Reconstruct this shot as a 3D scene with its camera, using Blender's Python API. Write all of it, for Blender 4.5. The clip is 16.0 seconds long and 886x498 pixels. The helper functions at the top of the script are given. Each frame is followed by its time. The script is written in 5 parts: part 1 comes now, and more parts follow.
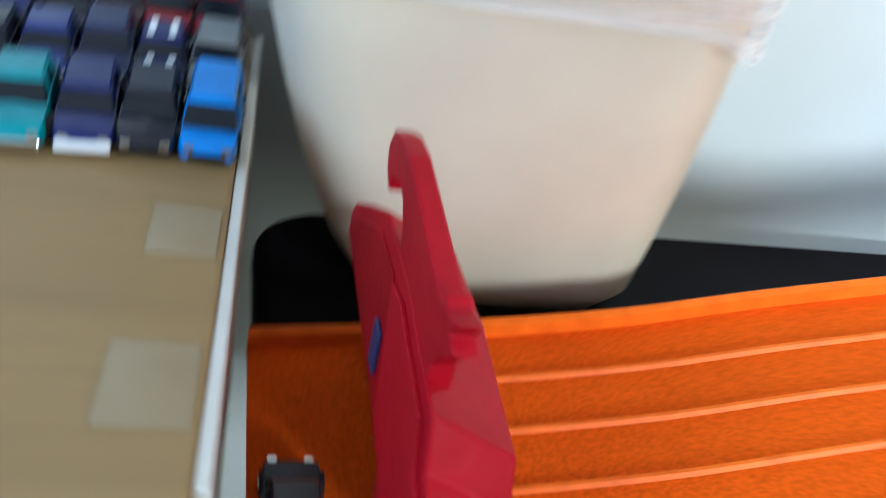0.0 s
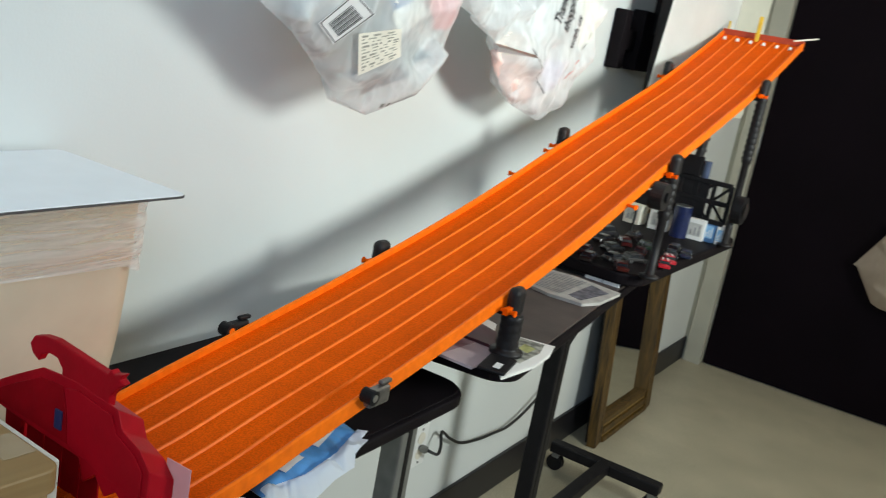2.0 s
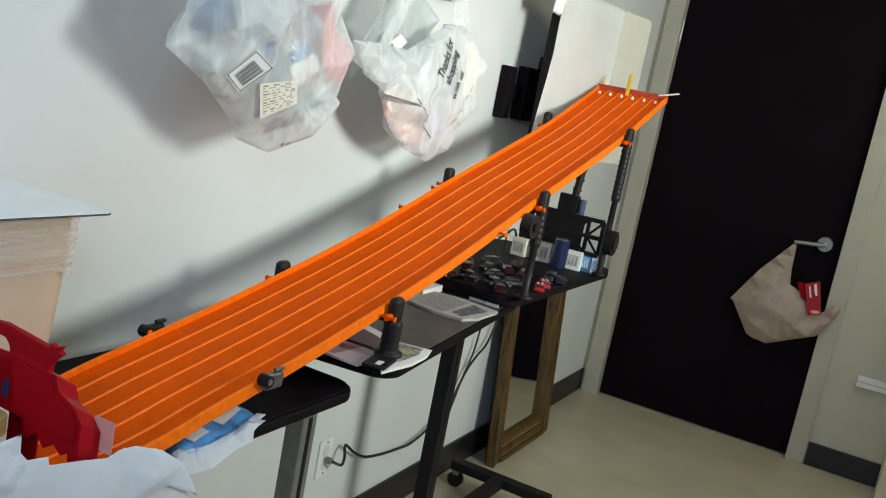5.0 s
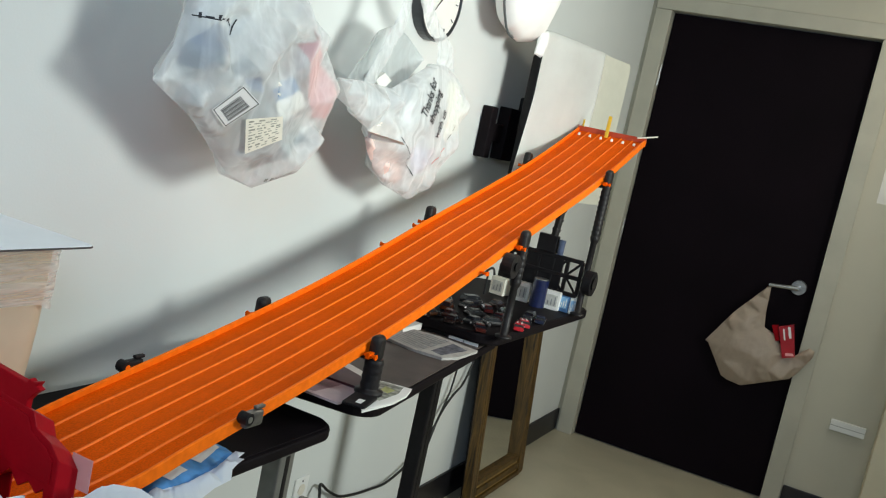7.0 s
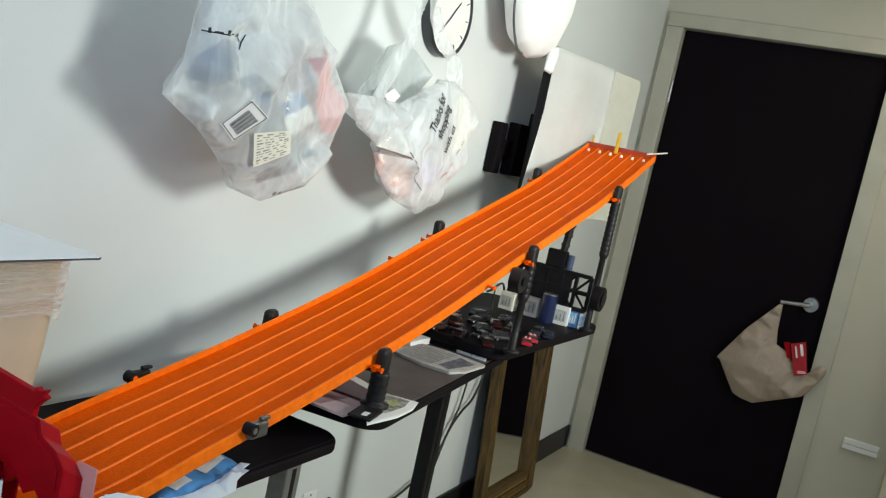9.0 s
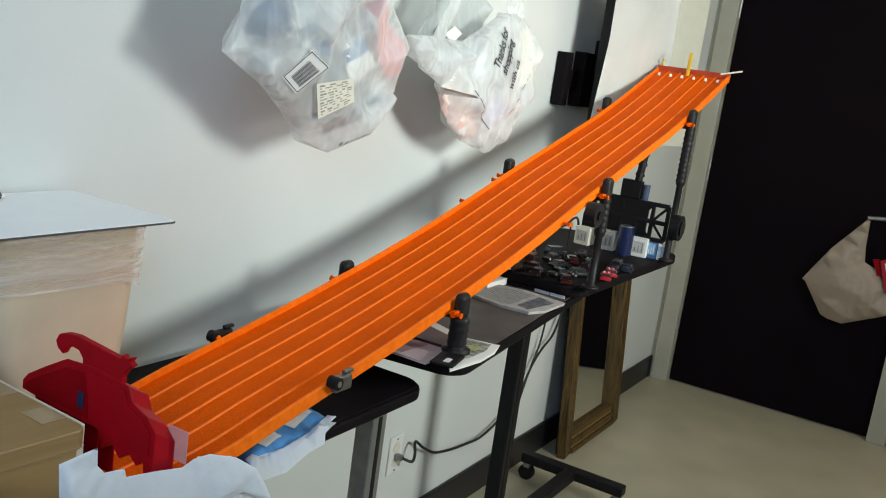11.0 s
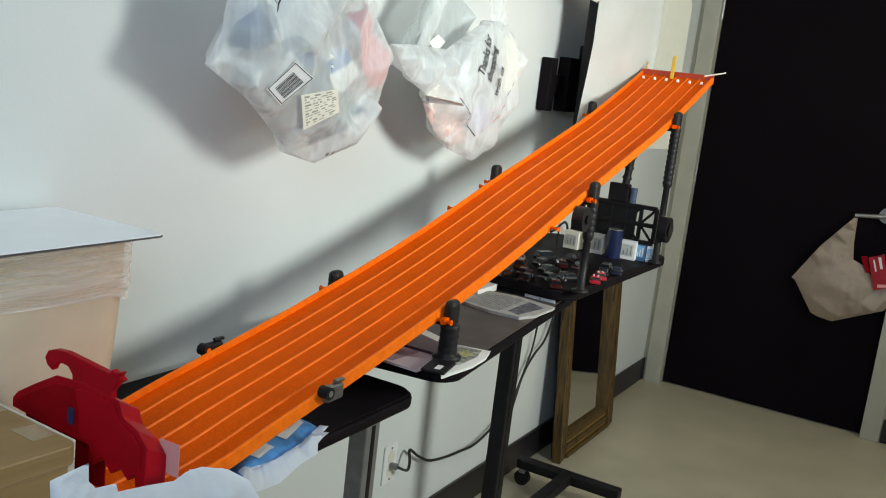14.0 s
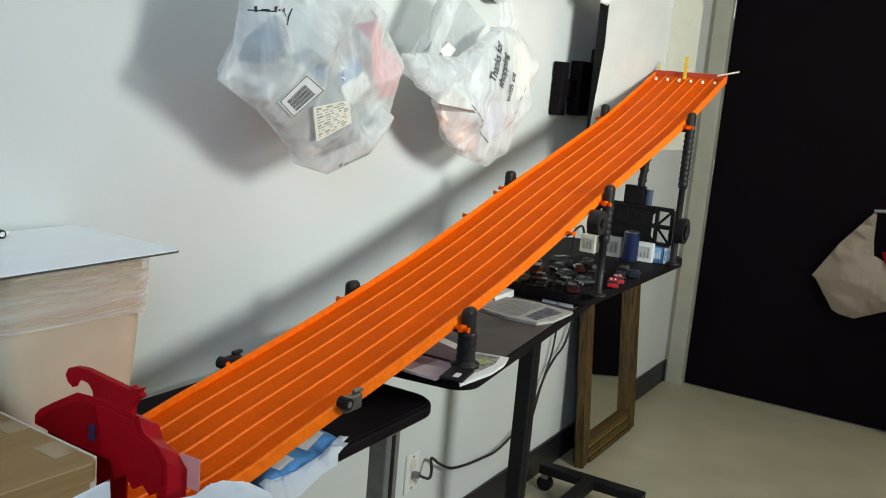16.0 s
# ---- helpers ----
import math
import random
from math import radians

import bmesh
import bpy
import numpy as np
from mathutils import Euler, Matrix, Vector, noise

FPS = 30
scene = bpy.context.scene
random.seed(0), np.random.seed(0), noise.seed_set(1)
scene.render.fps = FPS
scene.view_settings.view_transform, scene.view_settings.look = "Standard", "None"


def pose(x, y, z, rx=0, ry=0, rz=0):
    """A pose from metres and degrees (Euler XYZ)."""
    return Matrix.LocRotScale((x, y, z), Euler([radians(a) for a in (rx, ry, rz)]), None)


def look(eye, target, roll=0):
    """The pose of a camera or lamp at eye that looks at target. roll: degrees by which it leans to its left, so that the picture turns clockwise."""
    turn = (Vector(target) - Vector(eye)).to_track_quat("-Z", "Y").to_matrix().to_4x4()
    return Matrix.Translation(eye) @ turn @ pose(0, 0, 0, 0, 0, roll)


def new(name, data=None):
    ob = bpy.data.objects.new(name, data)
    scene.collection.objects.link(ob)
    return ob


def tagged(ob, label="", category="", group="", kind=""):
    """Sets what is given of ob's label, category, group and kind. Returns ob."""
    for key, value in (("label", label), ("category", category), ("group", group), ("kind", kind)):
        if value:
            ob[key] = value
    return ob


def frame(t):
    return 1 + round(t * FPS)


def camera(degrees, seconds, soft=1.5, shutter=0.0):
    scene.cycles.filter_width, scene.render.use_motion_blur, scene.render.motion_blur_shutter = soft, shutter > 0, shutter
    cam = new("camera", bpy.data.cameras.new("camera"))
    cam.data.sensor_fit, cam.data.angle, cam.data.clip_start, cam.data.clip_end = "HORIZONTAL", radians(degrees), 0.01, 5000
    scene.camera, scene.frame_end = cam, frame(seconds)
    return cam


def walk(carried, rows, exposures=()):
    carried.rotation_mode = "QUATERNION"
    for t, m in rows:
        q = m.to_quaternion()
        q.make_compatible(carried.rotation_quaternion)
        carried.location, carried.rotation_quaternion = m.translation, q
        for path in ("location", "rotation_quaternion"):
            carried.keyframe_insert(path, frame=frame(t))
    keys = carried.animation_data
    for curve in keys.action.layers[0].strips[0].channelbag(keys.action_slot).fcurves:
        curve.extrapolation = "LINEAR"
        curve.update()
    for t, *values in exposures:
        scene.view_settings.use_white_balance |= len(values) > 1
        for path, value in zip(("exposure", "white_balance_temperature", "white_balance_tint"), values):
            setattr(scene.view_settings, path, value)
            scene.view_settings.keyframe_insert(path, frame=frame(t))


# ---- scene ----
SECONDS = 16.0
cam = camera(51.0, SECONDS, soft=1.05, shutter=0.5)
PATH = [
    (0, (-3.719, -0.618, 1.144), (-3.231, 0.994, 0.067), 13.0),
    (0.2, (-3.794, -0.649, 1.182), (-2.978, 0.927, 0.260), 10.9),
    (0.3, (-3.826, -0.671, 1.199), (-2.900, 0.885, 0.351), 10.0),
    (0.5, (-3.886, -0.718, 1.221), (-2.855, 0.816, 0.457), 9.3),
    (0.7, (-3.941, -0.776, 1.253), (-2.836, 0.764, 0.616), 8.8),
    (1, (-3.997, -0.939, 1.293), (-2.753, 0.519, 0.721), 9.5),
    (1.5, (-4.076, -1.022, 1.354), (-2.639, 0.247, 0.785), 8.5),
    (2, (-4.205, -1.052, 1.362), (-2.524, -0.084, 0.871), 10.5),
    (2.5, (-4.23, -1.172, 1.381), (-2.549, -0.172, 0.964), 7.5),
    (3, (-4.194, -1.322, 1.381), (-2.516, -0.343, 0.907), 8.0),
    (3.5, (-4.284, -1.299, 1.365), (-2.59, -0.355, 0.876), 8.4),
    (4, (-4.36, -1.271, 1.378), (-2.677, -0.281, 0.948), 8.3),
    (4.5, (-4.398, -1.26, 1.377), (-2.655, -0.364, 0.978), 10.1),
    (7, (-4.41, -1.239, 1.375), (-2.612, -0.406, 1.109), 12.1),
    (7.5, (-4.407, -1.237, 1.372), (-2.589, -0.444, 1.12), 12.3),
    (8, (-4.415, -1.236, 1.389), (-2.604, -0.438, 1.103), 13.2),
    (8.5, (-4.414, -1.244, 1.385), (-2.605, -0.435, 1.116), 13.0),
    (9, (-4.412, -1.256, 1.373), (-2.625, -0.388, 1.136), 12.2),
    (9.5, (-4.418, -1.243, 1.374), (-2.671, -0.324, 1.053), 10.7),
    (10, (-4.403, -1.239, 1.378), (-2.681, -0.292, 1.008), 9.7),
    (12.5, (-4.381, -1.226, 1.378), (-2.677, -0.257, 0.978), 6.8),
    (13, (-4.381, -1.228, 1.377), (-2.676, -0.26, 0.98), 6.7),
    (13.5, (-4.387, -1.239, 1.374), (-2.676, -0.274, 0.996), 6.7),
    (14, (-4.387, -1.242, 1.378), (-2.67, -0.286, 1.002), 6.7),
    (14.5, (-4.387, -1.243, 1.379), (-2.672, -0.283, 1.008), 6.5),
    (15, (-4.388, -1.245, 1.384), (-2.69, -0.25, 1.03), 5.3),
    (15.5, (-4.386, -1.245, 1.383), (-2.681, -0.262, 1.023), 5.2),
    (16, (-4.385, -1.246, 1.381), (-2.687, -0.255, 1.015), 5.0),
]
walk(cam, [(t, look(eye, target, roll)) for t, eye, target, roll in PATH], [(0.0, 0.86, 5500, 10), (0.5, 0.53, 5800, 10), (1.0, 0.34, 6250, 10), (1.6, 0.14, 6400, 10), (2.0, 0.10, 6450, 10), (2.6, -0.06, 6500, 10), (16.0, -0.06, 6500, 10)])

# ---- light ----
world = bpy.data.worlds.new("night_room")
scene.world = world
world.use_nodes = True
world.node_tree.nodes["Background"].inputs[0].default_value = (0.35, 0.5, 0.8, 1)
world.node_tree.nodes["Background"].inputs[1].default_value = 0.25


def area_lamp(name, eye, target, sx, sy, watts, color, spread=180):
    data = bpy.data.lights.new(name, "AREA")
    data.shape, data.size, data.size_y = "RECTANGLE", sx, sy
    data.energy, data.color, data.spread = watts, color, radians(spread)
    ob = new(name, data)
    ob.matrix_world = look(eye, target)
    return ob


area_lamp("reading_light", (-2.45, -2.35, 1.62), (-2.05, 0.0, 1.62), 0.50, 0.50, 26, (0.925, 1.0, 0.955), 122)
area_lamp("window_light", (-5.3, -1.5, 2.05), (-3.4, -0.6, 0.9), 1.0, 1.0, 19.5, (0.60, 0.78, 1.0), 150)
area_lamp("ceiling_light", (-0.65, -1.6, 2.42), (-0.65, -1.6, 0.0), 0.7, 0.7, 10, (1.0, 0.93, 0.78))

from mathutils.bvhtree import BVHTree
from mathutils.geometry import delaunay_2d_cdt

# ---- materials ----


def mat(name, color, rough=0.6, metal=0.0, vary=0.12, scale=20.0, bump=0.0, bump_scale=120.0, coat=0.0, speck=0.0, spec=0.5):
    """A surface with two scales of colour variation and fine relief."""
    m = bpy.data.materials.new(name)
    m.use_nodes = True
    nt = m.node_tree
    bsdf = nt.nodes["Principled BSDF"]
    bsdf.inputs["Roughness"].default_value = rough
    bsdf.inputs["Metallic"].default_value = metal
    bsdf.inputs["Coat Weight"].default_value = coat
    bsdf.inputs["Coat Roughness"].default_value = 0.3
    bsdf.inputs["Specular IOR Level"].default_value = spec
    tc = nt.nodes.new("ShaderNodeTexCoord")
    n1 = nt.nodes.new("ShaderNodeTexNoise")
    n1.inputs["Scale"].default_value, n1.inputs["Detail"].default_value = scale, 6
    n2 = nt.nodes.new("ShaderNodeTexNoise")
    n2.inputs["Scale"].default_value, n2.inputs["Detail"].default_value = bump_scale, 3
    nt.links.new(tc.outputs["Object"], n1.inputs["Vector"])
    nt.links.new(tc.outputs["Object"], n2.inputs["Vector"])
    ramp = nt.nodes.new("ShaderNodeValToRGB")
    lo, hi = 1 - vary, 1 + vary
    ramp.color_ramp.elements[0].position, ramp.color_ramp.elements[1].position = 0.3, 0.7
    ramp.color_ramp.elements[0].color = (*[min(1, c * lo) for c in color], 1)
    ramp.color_ramp.elements[1].color = (*[min(1, c * hi) for c in color], 1)
    nt.links.new(n1.outputs["Fac"], ramp.inputs["Fac"])
    out = ramp.outputs["Color"]
    if speck:
        mix = nt.nodes.new("ShaderNodeMix")
        mix.data_type, mix.blend_type = "RGBA", "MULTIPLY"
        r2 = nt.nodes.new("ShaderNodeValToRGB")
        r2.color_ramp.elements[0].position, r2.color_ramp.elements[1].position = 0.35, 0.6
        r2.color_ramp.elements[0].color = (1 - speck, 1 - speck, 1 - speck, 1)
        nt.links.new(n2.outputs["Fac"], r2.inputs["Fac"])
        mix.inputs[0].default_value = 1.0
        nt.links.new(out, mix.inputs[6])
        nt.links.new(r2.outputs["Color"], mix.inputs[7])
        out = mix.outputs[2]
    nt.links.new(out, bsdf.inputs["Base Color"])
    if bump:
        b = nt.nodes.new("ShaderNodeBump")
        b.inputs["Strength"].default_value, b.inputs["Distance"].default_value = bump, 0.004
        nt.links.new(n2.outputs["Fac"], b.inputs["Height"])
        nt.links.new(b.outputs["Normal"], bsdf.inputs["Normal"])
    return m


def wood(name, dark, light, axis="X", scale=3.0, rough=0.5):
    """Wood with long grain along one axis."""
    m = bpy.data.materials.new(name)
    m.use_nodes = True
    nt = m.node_tree
    bsdf = nt.nodes["Principled BSDF"]
    bsdf.inputs["Roughness"].default_value = rough
    tc = nt.nodes.new("ShaderNodeTexCoord")
    mp = nt.nodes.new("ShaderNodeMapping")
    stretch = {"X": (1.5, 22, 22), "Y": (22, 1.5, 22), "Z": (22, 22, 1.5)}[axis]
    mp.inputs["Scale"].default_value = stretch
    n1 = nt.nodes.new("ShaderNodeTexNoise")
    n1.inputs["Scale"].default_value, n1.inputs["Detail"].default_value, n1.inputs["Distortion"].default_value = scale, 8, 0.6
    ramp = nt.nodes.new("ShaderNodeValToRGB")
    ramp.color_ramp.elements[0].position, ramp.color_ramp.elements[1].position = 0.3, 0.72
    ramp.color_ramp.elements[0].color, ramp.color_ramp.elements[1].color = (*dark, 1), (*light, 1)
    b = nt.nodes.new("ShaderNodeBump")
    b.inputs["Strength"].default_value, b.inputs["Distance"].default_value = 0.25, 0.003
    nt.links.new(tc.outputs["Object"], mp.inputs["Vector"])
    nt.links.new(mp.outputs["Vector"], n1.inputs["Vector"])
    nt.links.new(n1.outputs["Fac"], ramp.inputs["Fac"])
    nt.links.new(ramp.outputs["Color"], bsdf.inputs["Base Color"])
    nt.links.new(n1.outputs["Fac"], b.inputs["Height"])
    nt.links.new(b.outputs["Normal"], bsdf.inputs["Normal"])
    return m


def film_plastic(name, color, clear=0.4, rough=0.35, gloss=0.05, stretch=None):
    """Thin milky plastic film: part see-through, part light passing, some gloss."""
    m = bpy.data.materials.new(name)
    m.use_nodes = True
    nt = m.node_tree
    nt.nodes.remove(nt.nodes["Principled BSDF"])
    out = nt.nodes["Material Output"]
    dif, tra, clr, glo = (nt.nodes.new(k) for k in ("ShaderNodeBsdfDiffuse", "ShaderNodeBsdfTranslucent", "ShaderNodeBsdfTransparent", "ShaderNodeBsdfGlossy"))
    dif.inputs[0].default_value = tra.inputs[0].default_value = (*color, 1)
    clr.inputs[0].default_value = (0.97, 0.97, 0.97, 1)
    glo.inputs["Roughness"].default_value = rough
    tc = nt.nodes.new("ShaderNodeTexCoord")
    noi = nt.nodes.new("ShaderNodeTexNoise")
    noi.inputs["Scale"].default_value, noi.inputs["Detail"].default_value, noi.inputs["Distortion"].default_value = 16, 4, 1.5
    b = nt.nodes.new("ShaderNodeBump")
    b.inputs["Strength"].default_value, b.inputs["Distance"].default_value = 0.35, 0.006
    if stretch:
        mp = nt.nodes.new("ShaderNodeMapping")
        mp.inputs["Scale"].default_value = stretch
        nt.links.new(tc.outputs["Object"], mp.inputs["Vector"])
        nt.links.new(mp.outputs["Vector"], noi.inputs["Vector"])
    else:
        nt.links.new(tc.outputs["Object"], noi.inputs["Vector"])
    nt.links.new(noi.outputs["Fac"], b.inputs["Height"])
    for n in (dif, tra, glo):
        nt.links.new(b.outputs["Normal"], n.inputs["Normal"])
    a, c, d = (nt.nodes.new("ShaderNodeMixShader") for _ in range(3))
    a.inputs[0].default_value, c.inputs[0].default_value, d.inputs[0].default_value = 0.4, clear, gloss
    if stretch:
        ramp = nt.nodes.new("ShaderNodeMapRange")
        ramp.inputs["From Min"].default_value, ramp.inputs["From Max"].default_value = 0.32, 0.62
        ramp.inputs["To Min"].default_value, ramp.inputs["To Max"].default_value = 1.0, clear
        nt.links.new(noi.outputs["Fac"], ramp.inputs["Value"])
        nt.links.new(ramp.outputs["Result"], c.inputs[0])
    else:
        long = nt.nodes.new("ShaderNodeMapping")
        long.inputs["Scale"].default_value = (9.0, 9.0, 3.4)
        long.inputs["Rotation"].default_value = (0, 0.35, 0)
        lines = nt.nodes.new("ShaderNodeTexNoise")
        lines.inputs["Scale"].default_value, lines.inputs["Detail"].default_value, lines.inputs["Distortion"].default_value = 1.6, 3, 0.7
        shift = nt.nodes.new("ShaderNodeMath")
        shift.operation = "SUBTRACT"
        shift.inputs[1].default_value = 0.5
        size = nt.nodes.new("ShaderNodeMath")
        size.operation = "ABSOLUTE"
        ramp = nt.nodes.new("ShaderNodeMapRange")
        ramp.inputs["From Min"].default_value, ramp.inputs["From Max"].default_value = 0.0, 0.10
        ramp.inputs["To Min"].default_value, ramp.inputs["To Max"].default_value = clear * 0.70, clear * 1.10
        nt.links.new(tc.outputs["Object"], long.inputs["Vector"])
        nt.links.new(long.outputs["Vector"], lines.inputs["Vector"])
        nt.links.new(lines.outputs["Fac"], shift.inputs[0])
        nt.links.new(shift.outputs["Value"], size.inputs[0])
        nt.links.new(size.outputs["Value"], ramp.inputs["Value"])
        nt.links.new(ramp.outputs["Result"], c.inputs[0])
        fold = nt.nodes.new("ShaderNodeBump")
        fold.inputs["Strength"].default_value, fold.inputs["Distance"].default_value = 0.4, 0.003
        fold.invert = True
        nt.links.new(ramp.outputs["Result"], fold.inputs["Height"])
        nt.links.new(fold.outputs["Normal"], b.inputs["Normal"])
    nt.links.new(dif.outputs[0], a.inputs[1])
    nt.links.new(tra.outputs[0], a.inputs[2])
    nt.links.new(a.outputs[0], c.inputs[1])
    nt.links.new(clr.outputs[0], c.inputs[2])
    nt.links.new(c.outputs[0], d.inputs[1])
    nt.links.new(glo.outputs[0], d.inputs[2])
    nt.links.new(d.outputs[0], out.inputs["Surface"])
    return m


M_WALL = mat("wall_paint", (0.66, 0.68, 0.66), 0.75, vary=0.03, scale=2.5, bump=0.06, bump_scale=220)
# Darker beige copy of the wall paint; the door side's weaker light is in its colour.
M_WALL_DIMMED = mat("wall_paint_dimmed", (0.52, 0.495, 0.40), 0.75, vary=0.04, scale=2.5, bump=0.06, bump_scale=220)
M_CEIL = mat("ceiling_paint", (0.75, 0.75, 0.72), 0.9, vary=0.03)
M_FLOOR = mat("floor_vinyl", (0.49, 0.44, 0.315), 0.42, vary=0.10, scale=5, bump=0.05, bump_scale=260, speck=0.42)
M_BASE = mat("baseboard_vinyl", (0.012, 0.011, 0.013), 0.4, vary=0.2)
M_DOOR = mat("door_laminate", (0.0045, 0.0022, 0.0040), 0.7, vary=0.25, scale=3, spec=0.08)
M_CORNER = mat("cream_wall_paint", (0.66, 0.60, 0.44), 0.7, vary=0.05, scale=6, bump=0.06, bump_scale=220)
M_FRAME = mat("door_frame_paint", (0.45, 0.43, 0.35), 0.5, vary=0.06, scale=8, bump=0.1)
M_STEEL = mat("brushed_steel", (0.45, 0.45, 0.44), 0.3, 0.9, vary=0.1, scale=60)
M_GREY_STEEL = mat("grey_painted_steel", (0.22, 0.22, 0.21), 0.4, 0.5, vary=0.12, scale=30)
M_BLACK = mat("black_plastic", (0.009, 0.008, 0.009), 0.5, vary=0.25, scale=40, bump=0.1, spec=0.2)
M_BLACK_TOP = mat("black_laminate", (0.008, 0.006, 0.007), 0.55, vary=0.2, scale=14, bump=0.03, spec=0.06)
M_BROWN_TOP = mat("dark_brown_laminate", (0.085, 0.066, 0.058), 0.42, vary=0.2, scale=14, bump=0.03, spec=0.15)
M_TOY_GREY = mat("dark_grey_toy_plastic", (0.014, 0.012, 0.012), 0.45, vary=0.3, scale=90, bump=0.2, spec=0.25)
M_TRACK = mat("orange_track_plastic", (0.89, 0.114, 0.001), 0.55, vary=0.07, scale=12, bump=0.06, bump_scale=420, speck=0.24, spec=0.03)
M_TRACK_RIDGE = mat("orange_ridge_plastic", (0.96, 0.160, 0.004), 0.42, vary=0.14, scale=70, bump=0.05, spec=0.15)
M_TRACK_END = mat("red_orange_plastic", (0.42, 0.045, 0.01), 0.4, vary=0.1)
M_RED = mat("red_plastic", (0.37, 0.003, 0.010), 0.42, vary=0.14, scale=25, bump=0.10, spec=0.12)
M_DARK_RED = mat("deep_red_plastic", (0.27, 0.002, 0.006), 0.45, vary=0.2, scale=25, bump=0.1, spec=0.10)
M_CARDWOOD = wood("light_wood_veneer", (0.235, 0.140, 0.050), (0.335, 0.205, 0.076), "X", 1.6, 0.5)
M_WOODEDGE = mat("pale_edge_band", (0.62, 0.58, 0.50), 0.5, vary=0.08)
M_MIRRORWOOD = wood("aged_wood_moulding", (0.008, 0.004, 0.001), (0.15, 0.080, 0.014), "Z", 6, 0.5)
M_WHITE = mat("white_plastic", (0.78, 0.78, 0.76), 0.4, vary=0.03)
M_CREAM = mat("cream_plastic", (0.72, 0.68, 0.58), 0.5, vary=0.04)
M_PAPER = mat("white_paper", (0.76, 0.74, 0.70), 0.7, vary=0.05, scale=10)
M_CLOTH = mat("white_cotton", (0.90, 0.90, 0.87), 0.9, vary=0.04, scale=8, bump=0.04, bump_scale=300)
M_TAPE = mat("clear_tape", (0.30, 0.215, 0.115), 0.22, vary=0.06)
M_GLASS_DARK = mat("dark_window_plastic", (0.01, 0.012, 0.016), 0.12, vary=0.1)
M_CHROME = mat("chrome_plastic", (0.75, 0.75, 0.75), 0.15, 1.0, vary=0.05)
M_BAG = film_plastic("milky_bag_film", (0.90, 0.92, 0.92), 0.47, 0.40, 0.03)
M_BAG_TAN = film_plastic("tan_bag_film", (0.55, 0.44, 0.34), 0.10, 0.5)
M_TUB = mat("frosted_tub_plastic", (0.62, 0.54, 0.40), 0.36, vary=0.13, scale=6)
M_CABLE = mat("black_cable", (0.01, 0.01, 0.01), 0.5)


def paint(name, color, rough=0.26):
    return mat(name, color, rough, vary=0.16, scale=90, coat=0.35)


# ---- mesh helpers ----


def mesh_of(bm, name, smooth=False):
    bmesh.ops.recalc_face_normals(bm, faces=bm.faces)
    me = bpy.data.meshes.new(name)
    bm.to_mesh(me)
    bm.free()
    if smooth:
        me.shade_smooth()
    return me


def part(name, bm, material, parent=None, label="", smooth=False):
    """Links a bmesh as one mesh object, under a thing or a part."""
    me = mesh_of(bm, name, smooth) if isinstance(bm, bmesh.types.BMesh) else bm
    if material and not me.materials:
        me.materials.append(material)
    ob = new(name, me)
    if parent:
        ob.parent = parent
    return tagged(ob, label)


def thing(name, at, label, category, group="", kind="", rz=0.0):
    ob = new(name)
    ob.empty_display_size = 0.05
    ob.matrix_world = pose(*at, rz=rz)
    return tagged(ob, label, category, group, kind)


def box(x0, x1, y0, y1, z0, z1, bevel=0.0, seg=2, bm=None):
    own = bmesh.new()
    bmesh.ops.create_cube(own, size=1, matrix=Matrix.Translation(((x0 + x1) / 2, (y0 + y1) / 2, (z0 + z1) / 2)) @ Matrix.Diagonal((x1 - x0, y1 - y0, z1 - z0, 1)))
    if bevel:
        bmesh.ops.bevel(own, geom=own.edges[:], offset=bevel, segments=seg, affect="EDGES", profile=0.5)
    return joined(bm, own)


def joined(bm, own):
    if bm is None:
        return own
    me = bpy.data.meshes.new("tmp")
    own.to_mesh(me)
    own.free()
    bm.from_mesh(me)
    bpy.data.meshes.remove(me)
    return bm


def rod(a, b, r0, r1=None, seg=16, bm=None):
    """A round bar from a to b."""
    a, b = Vector(a), Vector(b)
    own = bmesh.new()
    turn = (b - a).to_track_quat("Z", "Y").to_matrix().to_4x4()
    bmesh.ops.create_cone(own, cap_ends=True, segments=seg, radius1=r0, radius2=r0 if r1 is None else r1, depth=(b - a).length, matrix=Matrix.Translation((a + b) / 2) @ turn)
    return joined(bm, own)


def rounded_slab(x0, x1, y0, y1, z0, z1, r, seg=6, bevel=0.004):
    """A plate with rounded corners in plan and softened edges."""
    bm = bmesh.new()
    pts = []
    for cx, cy, a0 in ((x1 - r, y1 - r, 0), (x0 + r, y1 - r, 90), (x0 + r, y0 + r, 180), (x1 - r, y0 + r, 270)):
        for k in range(seg + 1):
            a = radians(a0 + 90 * k / seg)
            pts.append((cx + r * math.cos(a), cy + r * math.sin(a)))
    return prism(pts, z0, z1, bevel)


def prism(pts, z0, z1, bevel=0.0):
    """An outline in plan, extruded upwards."""
    bm = bmesh.new()
    face = bm.faces.new([bm.verts.new((x, y, z0)) for x, y in pts])
    top = bmesh.ops.extrude_face_region(bm, geom=[face])
    bmesh.ops.translate(bm, verts=[v for v in top["geom"] if isinstance(v, bmesh.types.BMVert)], vec=(0, 0, z1 - z0))
    if bevel:
        edges = [e for e in bm.edges if abs(e.verts[0].co.z - e.verts[1].co.z) < 1e-6]
        bmesh.ops.bevel(bm, geom=edges, offset=bevel, segments=2, affect="EDGES", profile=0.5)
    return bm


